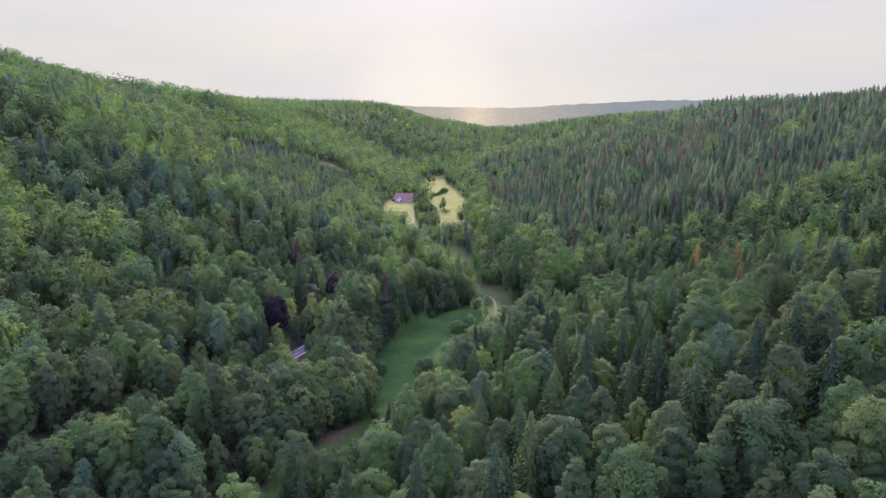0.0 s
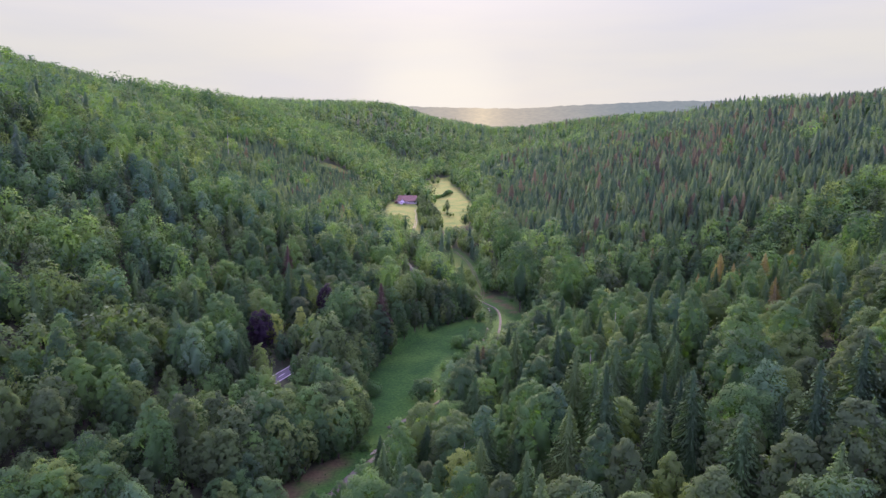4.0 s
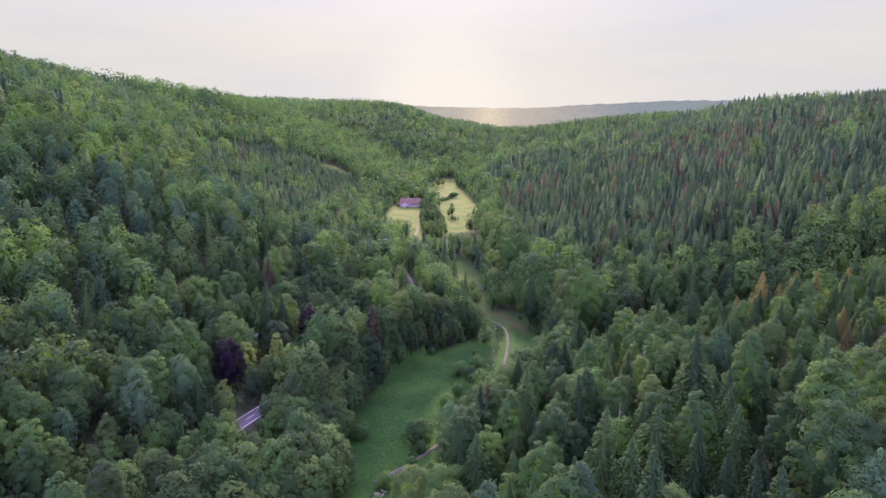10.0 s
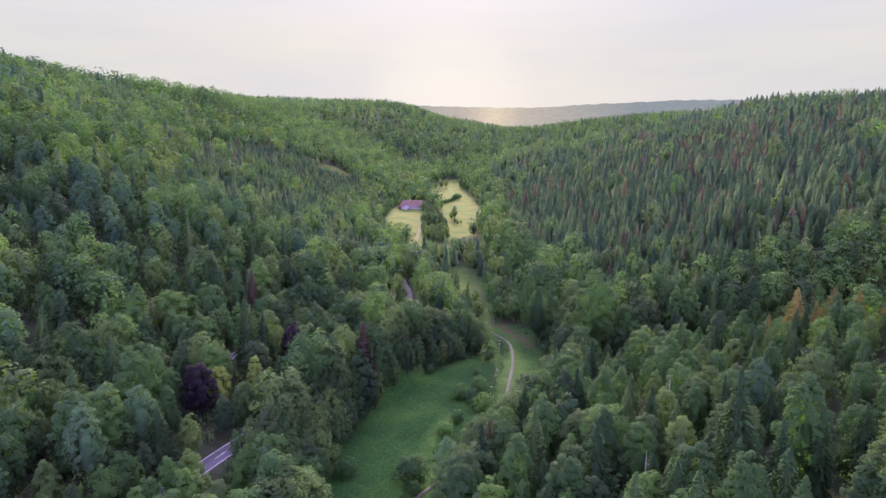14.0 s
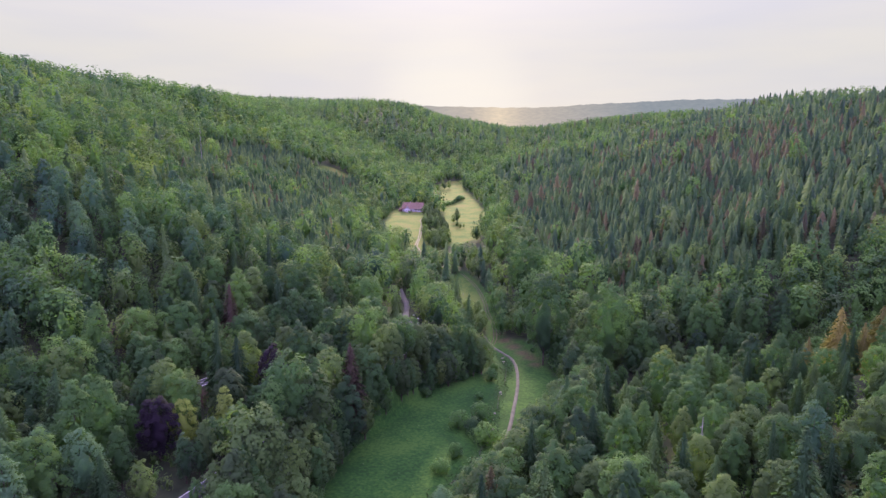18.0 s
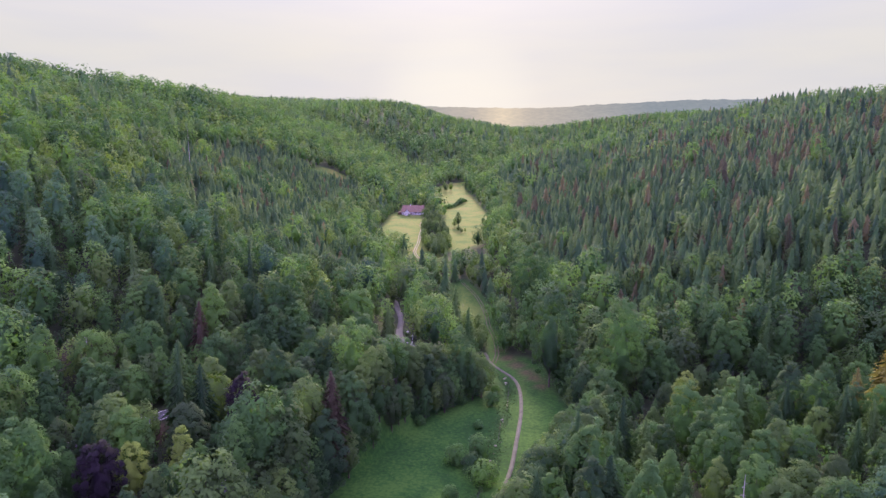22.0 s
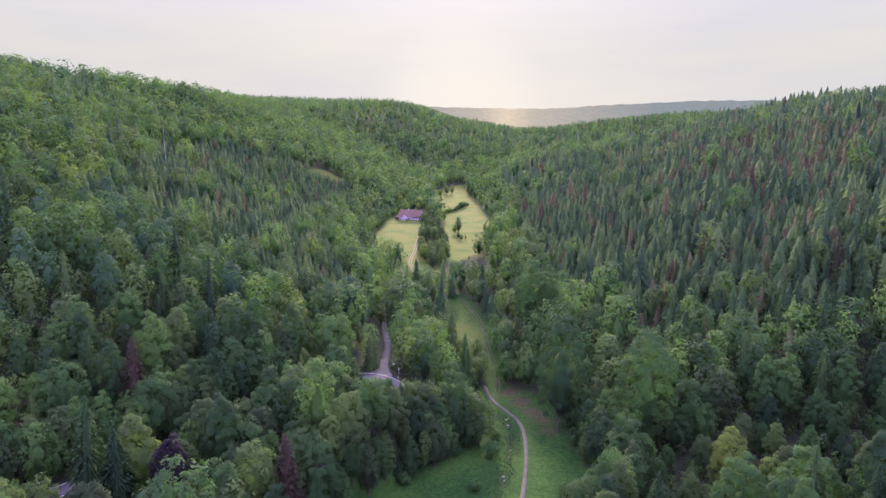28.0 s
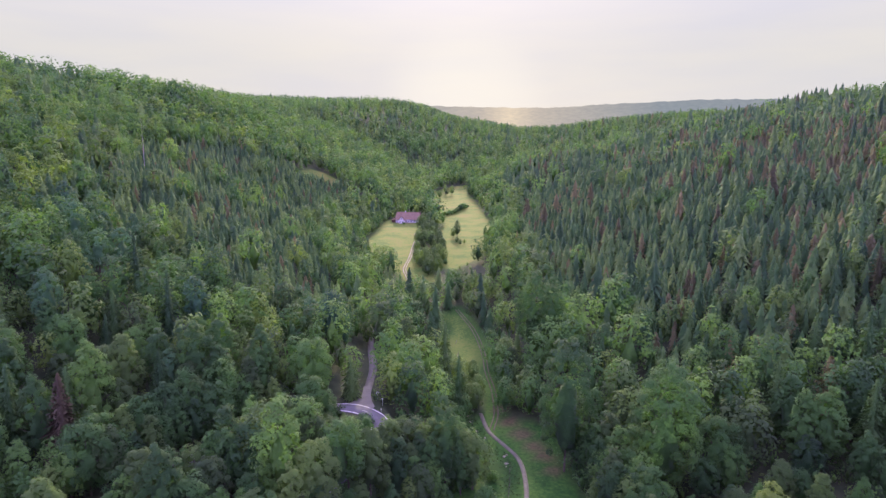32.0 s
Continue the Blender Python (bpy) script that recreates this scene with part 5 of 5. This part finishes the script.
def slab(bm, p0, p1, p2, p3, th):
    """A roof plane with thickness, its outline given anticlockwise from above."""
    nrm = (Vector(p1) - Vector(p0)).cross(Vector(p3) - Vector(p0)).normalized() * th
    return prism(bm, [tuple(Vector(p_) - nrm) for p_ in (p0, p1, p2, p3)], [p0, p1, p2, p3])


def house_window(parent, x, y, z, w, h, face="y", depth=0.06):
    """A casement: frame, sill, crossbar and two panes."""
    win = part("window", box(bmesh.new(), x - w / 2 - 0.08, x + w / 2 + 0.08, y - depth, y, z - 0.08, z + h + 0.08) if face == "y"
               else box(bmesh.new(), y - depth, y, x - w / 2 - 0.08, x + w / 2 + 0.08, z - 0.08, z + h + 0.08), M_PAINT, parent, "white window frame")
    for sgn in (-1, 1):
        cx = x + sgn * w / 4
        pane = (cx - w / 4 + 0.04, cx + w / 4 - 0.04)
        part("pane", box(bmesh.new(), pane[0], pane[1], y - depth - 0.012, y - depth + 0.01, z, z + h) if face == "y"
             else box(bmesh.new(), y - depth - 0.012, y - depth + 0.01, pane[0], pane[1], z, z + h), M_GLASS, win)
    part("sill", box(bmesh.new(), x - w / 2 - 0.15, x + w / 2 + 0.15, y - depth - 0.12, y, z - 0.16, z - 0.083) if face == "y"
         else box(bmesh.new(), y - depth - 0.12, y, x - w / 2 - 0.15, x + w / 2 + 0.15, z - 0.16, z - 0.083), M_STONE, win)


def farmhouse():
    root = new("farmhouse")
    tagged(root, "long white farmhouse with a broad reddish-brown tiled roof", "farmhouse")
    hx0, hy0 = HOUSE_XY
    root.matrix_basis = pose(hx0, hy0, ground_z(hx0, hy0 - 6) - 0.1, 0, 0, 3)
    part("plinth", box(bmesh.new(), -12.6, 12.6, -6.1, 6.1, -1.5, 0.5), M_STONE, root)
    part("wall", box(bmesh.new(), -12.5, 12.5, -6.0, 6.0, 0.5, 4.6), M_PLASTER, root)
    # gable ends and their boarding
    for x0, x1, nm in ((-12.5, -12.2, "gable"), (12.2, 12.5, "gable")):
        part(nm, prism(bmesh.new(), [(x0, -6, 4.6), (x0, 6, 4.6), (x0, 0, 9.9)], [(x1, -6, 4.6), (x1, 6, 4.6), (x1, 0, 9.9)]), M_WOOD, root, "dark boarded gable")
    part("boarding", box(bmesh.new(), 1.0, 12.55, -6.12, -6.003, 2.6, 4.6), M_WOOD, root, "dark timber boarding under the eaves")
    for sgn in (-1, 1):
        e, rdg = (sgn * 7.6, 3.55), (0, 10.4)
        pts = [(-13.6, e[0], e[1]), (13.6, e[0], e[1]), (12.2, 0, rdg[1]), (-12.2, 0, rdg[1])]
        r_ = part("roof", slab(bmesh.new(), *(pts if sgn < 0 else pts[::-1]), 0.28), M_ROOF, root, "reddish-brown tiled roof slope")
        for k in range(15):
            u0, u1 = k / 15, (k + 1) / 15
            y0, y1 = e[0] * (1 - u0), e[0] * (1 - u1)
            z0, z1 = e[1] + (rdg[1] - e[1]) * u0, e[1] + (rdg[1] - e[1]) * u1
            ww0, ww1 = 13.6 - 1.4 * u0, 13.6 - 1.4 * u1
            c = [(-ww0, y0, z0 + 0.07), (ww0, y0, z0 + 0.07), (ww1, y1, z1 + 0.03), (-ww1, y1, z1 + 0.03)]
            part("tile_course", slab(bmesh.new(), *(c if sgn < 0 else c[::-1]), 0.06), M_ROOF, r_)
    part("ridge", prism(bmesh.new(), [(-12.3, -0.25, 10.35), (-12.3, 0.25, 10.35), (-12.3, 0, 10.62)], [(12.3, -0.25, 10.35), (12.3, 0.25, 10.35), (12.3, 0, 10.62)]), M_ROOF, root, "ridge tiles")
    ch = part("chimney", box(bmesh.new(), -3.6, -2.8, 0.5, 1.3, 8.8, 11.6), M_PLASTER, root, "pale chimney stack")
    part("chimney_cap", box(bmesh.new(), -3.75, -2.65, 0.35, 1.45, 11.6, 11.78), M_STONE, ch)
    # the white cross wing
    wing = part("wing", prism(bmesh.new(), [(-8.6, -10.2, -1.5), (-3.4, -10.2, -1.5), (-3.4, -10.2, 4.1), (-6.0, -10.2, 6.9), (-8.6, -10.2, 4.1)],
                              [(-8.6, -5.9, -1.5), (-3.4, -5.9, -1.5), (-3.4, -5.9, 4.1), (-6.0, -5.9, 6.9), (-8.6, -5.9, 4.1)]), M_PLASTER, root, "white plastered cross wing")
    for sgn in (-1, 1):
        pts = [(-6.0 + sgn * 3.3, -10.9, 3.5), (-6.0 + sgn * 3.3, -4.0, 3.5), (-6.0, -4.0, 7.05), (-6.0, -10.9, 7.05)]
        part("wing_roof", slab(bmesh.new(), *(pts if sgn > 0 else pts[::-1]), 0.2), M_ROOF, wing, "reddish tiled wing roof")
    # lean-to at the end
    shed = part("lean_to", box(bmesh.new(), -17.0, -12.52, -4.5, 5.0, -1.2, 2.6), M_WOOD, root, "dark wooden lean-to")
    part("lean_to_roof", slab(bmesh.new(), (-17.6, -5.2, 2.55), (-12.55, -5.2, 4.3), (-12.55, 5.5, 4.3), (-17.6, 5.5, 2.55), 0.16), M_ROOF, shed)
    for x in (-11, 0.5, 3.5, 6.5, 9.5):
        house_window(root, x, -6.0, 1.1, 1.1, 1.25)
    for x in (2.5, 6.0, 9.5):
        house_window(root, x, -6.125, 3.0, 1.0, 1.1)
    for x in (-7.2, -4.8):
        house_window(root, x, -10.2, 1.1, 1.0, 1.2)
    house_window(root, -6.0, -10.2, 4.2, 0.9, 1.1)
    d_ = part("door", box(bmesh.new(), -2.4, -1.2, -6.08, -6.002, 0.5, 2.6), M_WOOD, root, "dark wooden front door")
    part("door_frame", box(bmesh.new(), -2.52, -1.08, -6.05, -6.003, 0.5, 2.74), M_PAINT, d_)
    part("step", box(bmesh.new(), -2.7, -0.9, -7.2, -6.12, -0.3, 0.45), M_STONE, root)
    part("gutter", box(bmesh.new(), -13.5, 13.5, -7.78, -7.62, 3.36, 3.5), M_METAL, root)


farmhouse()
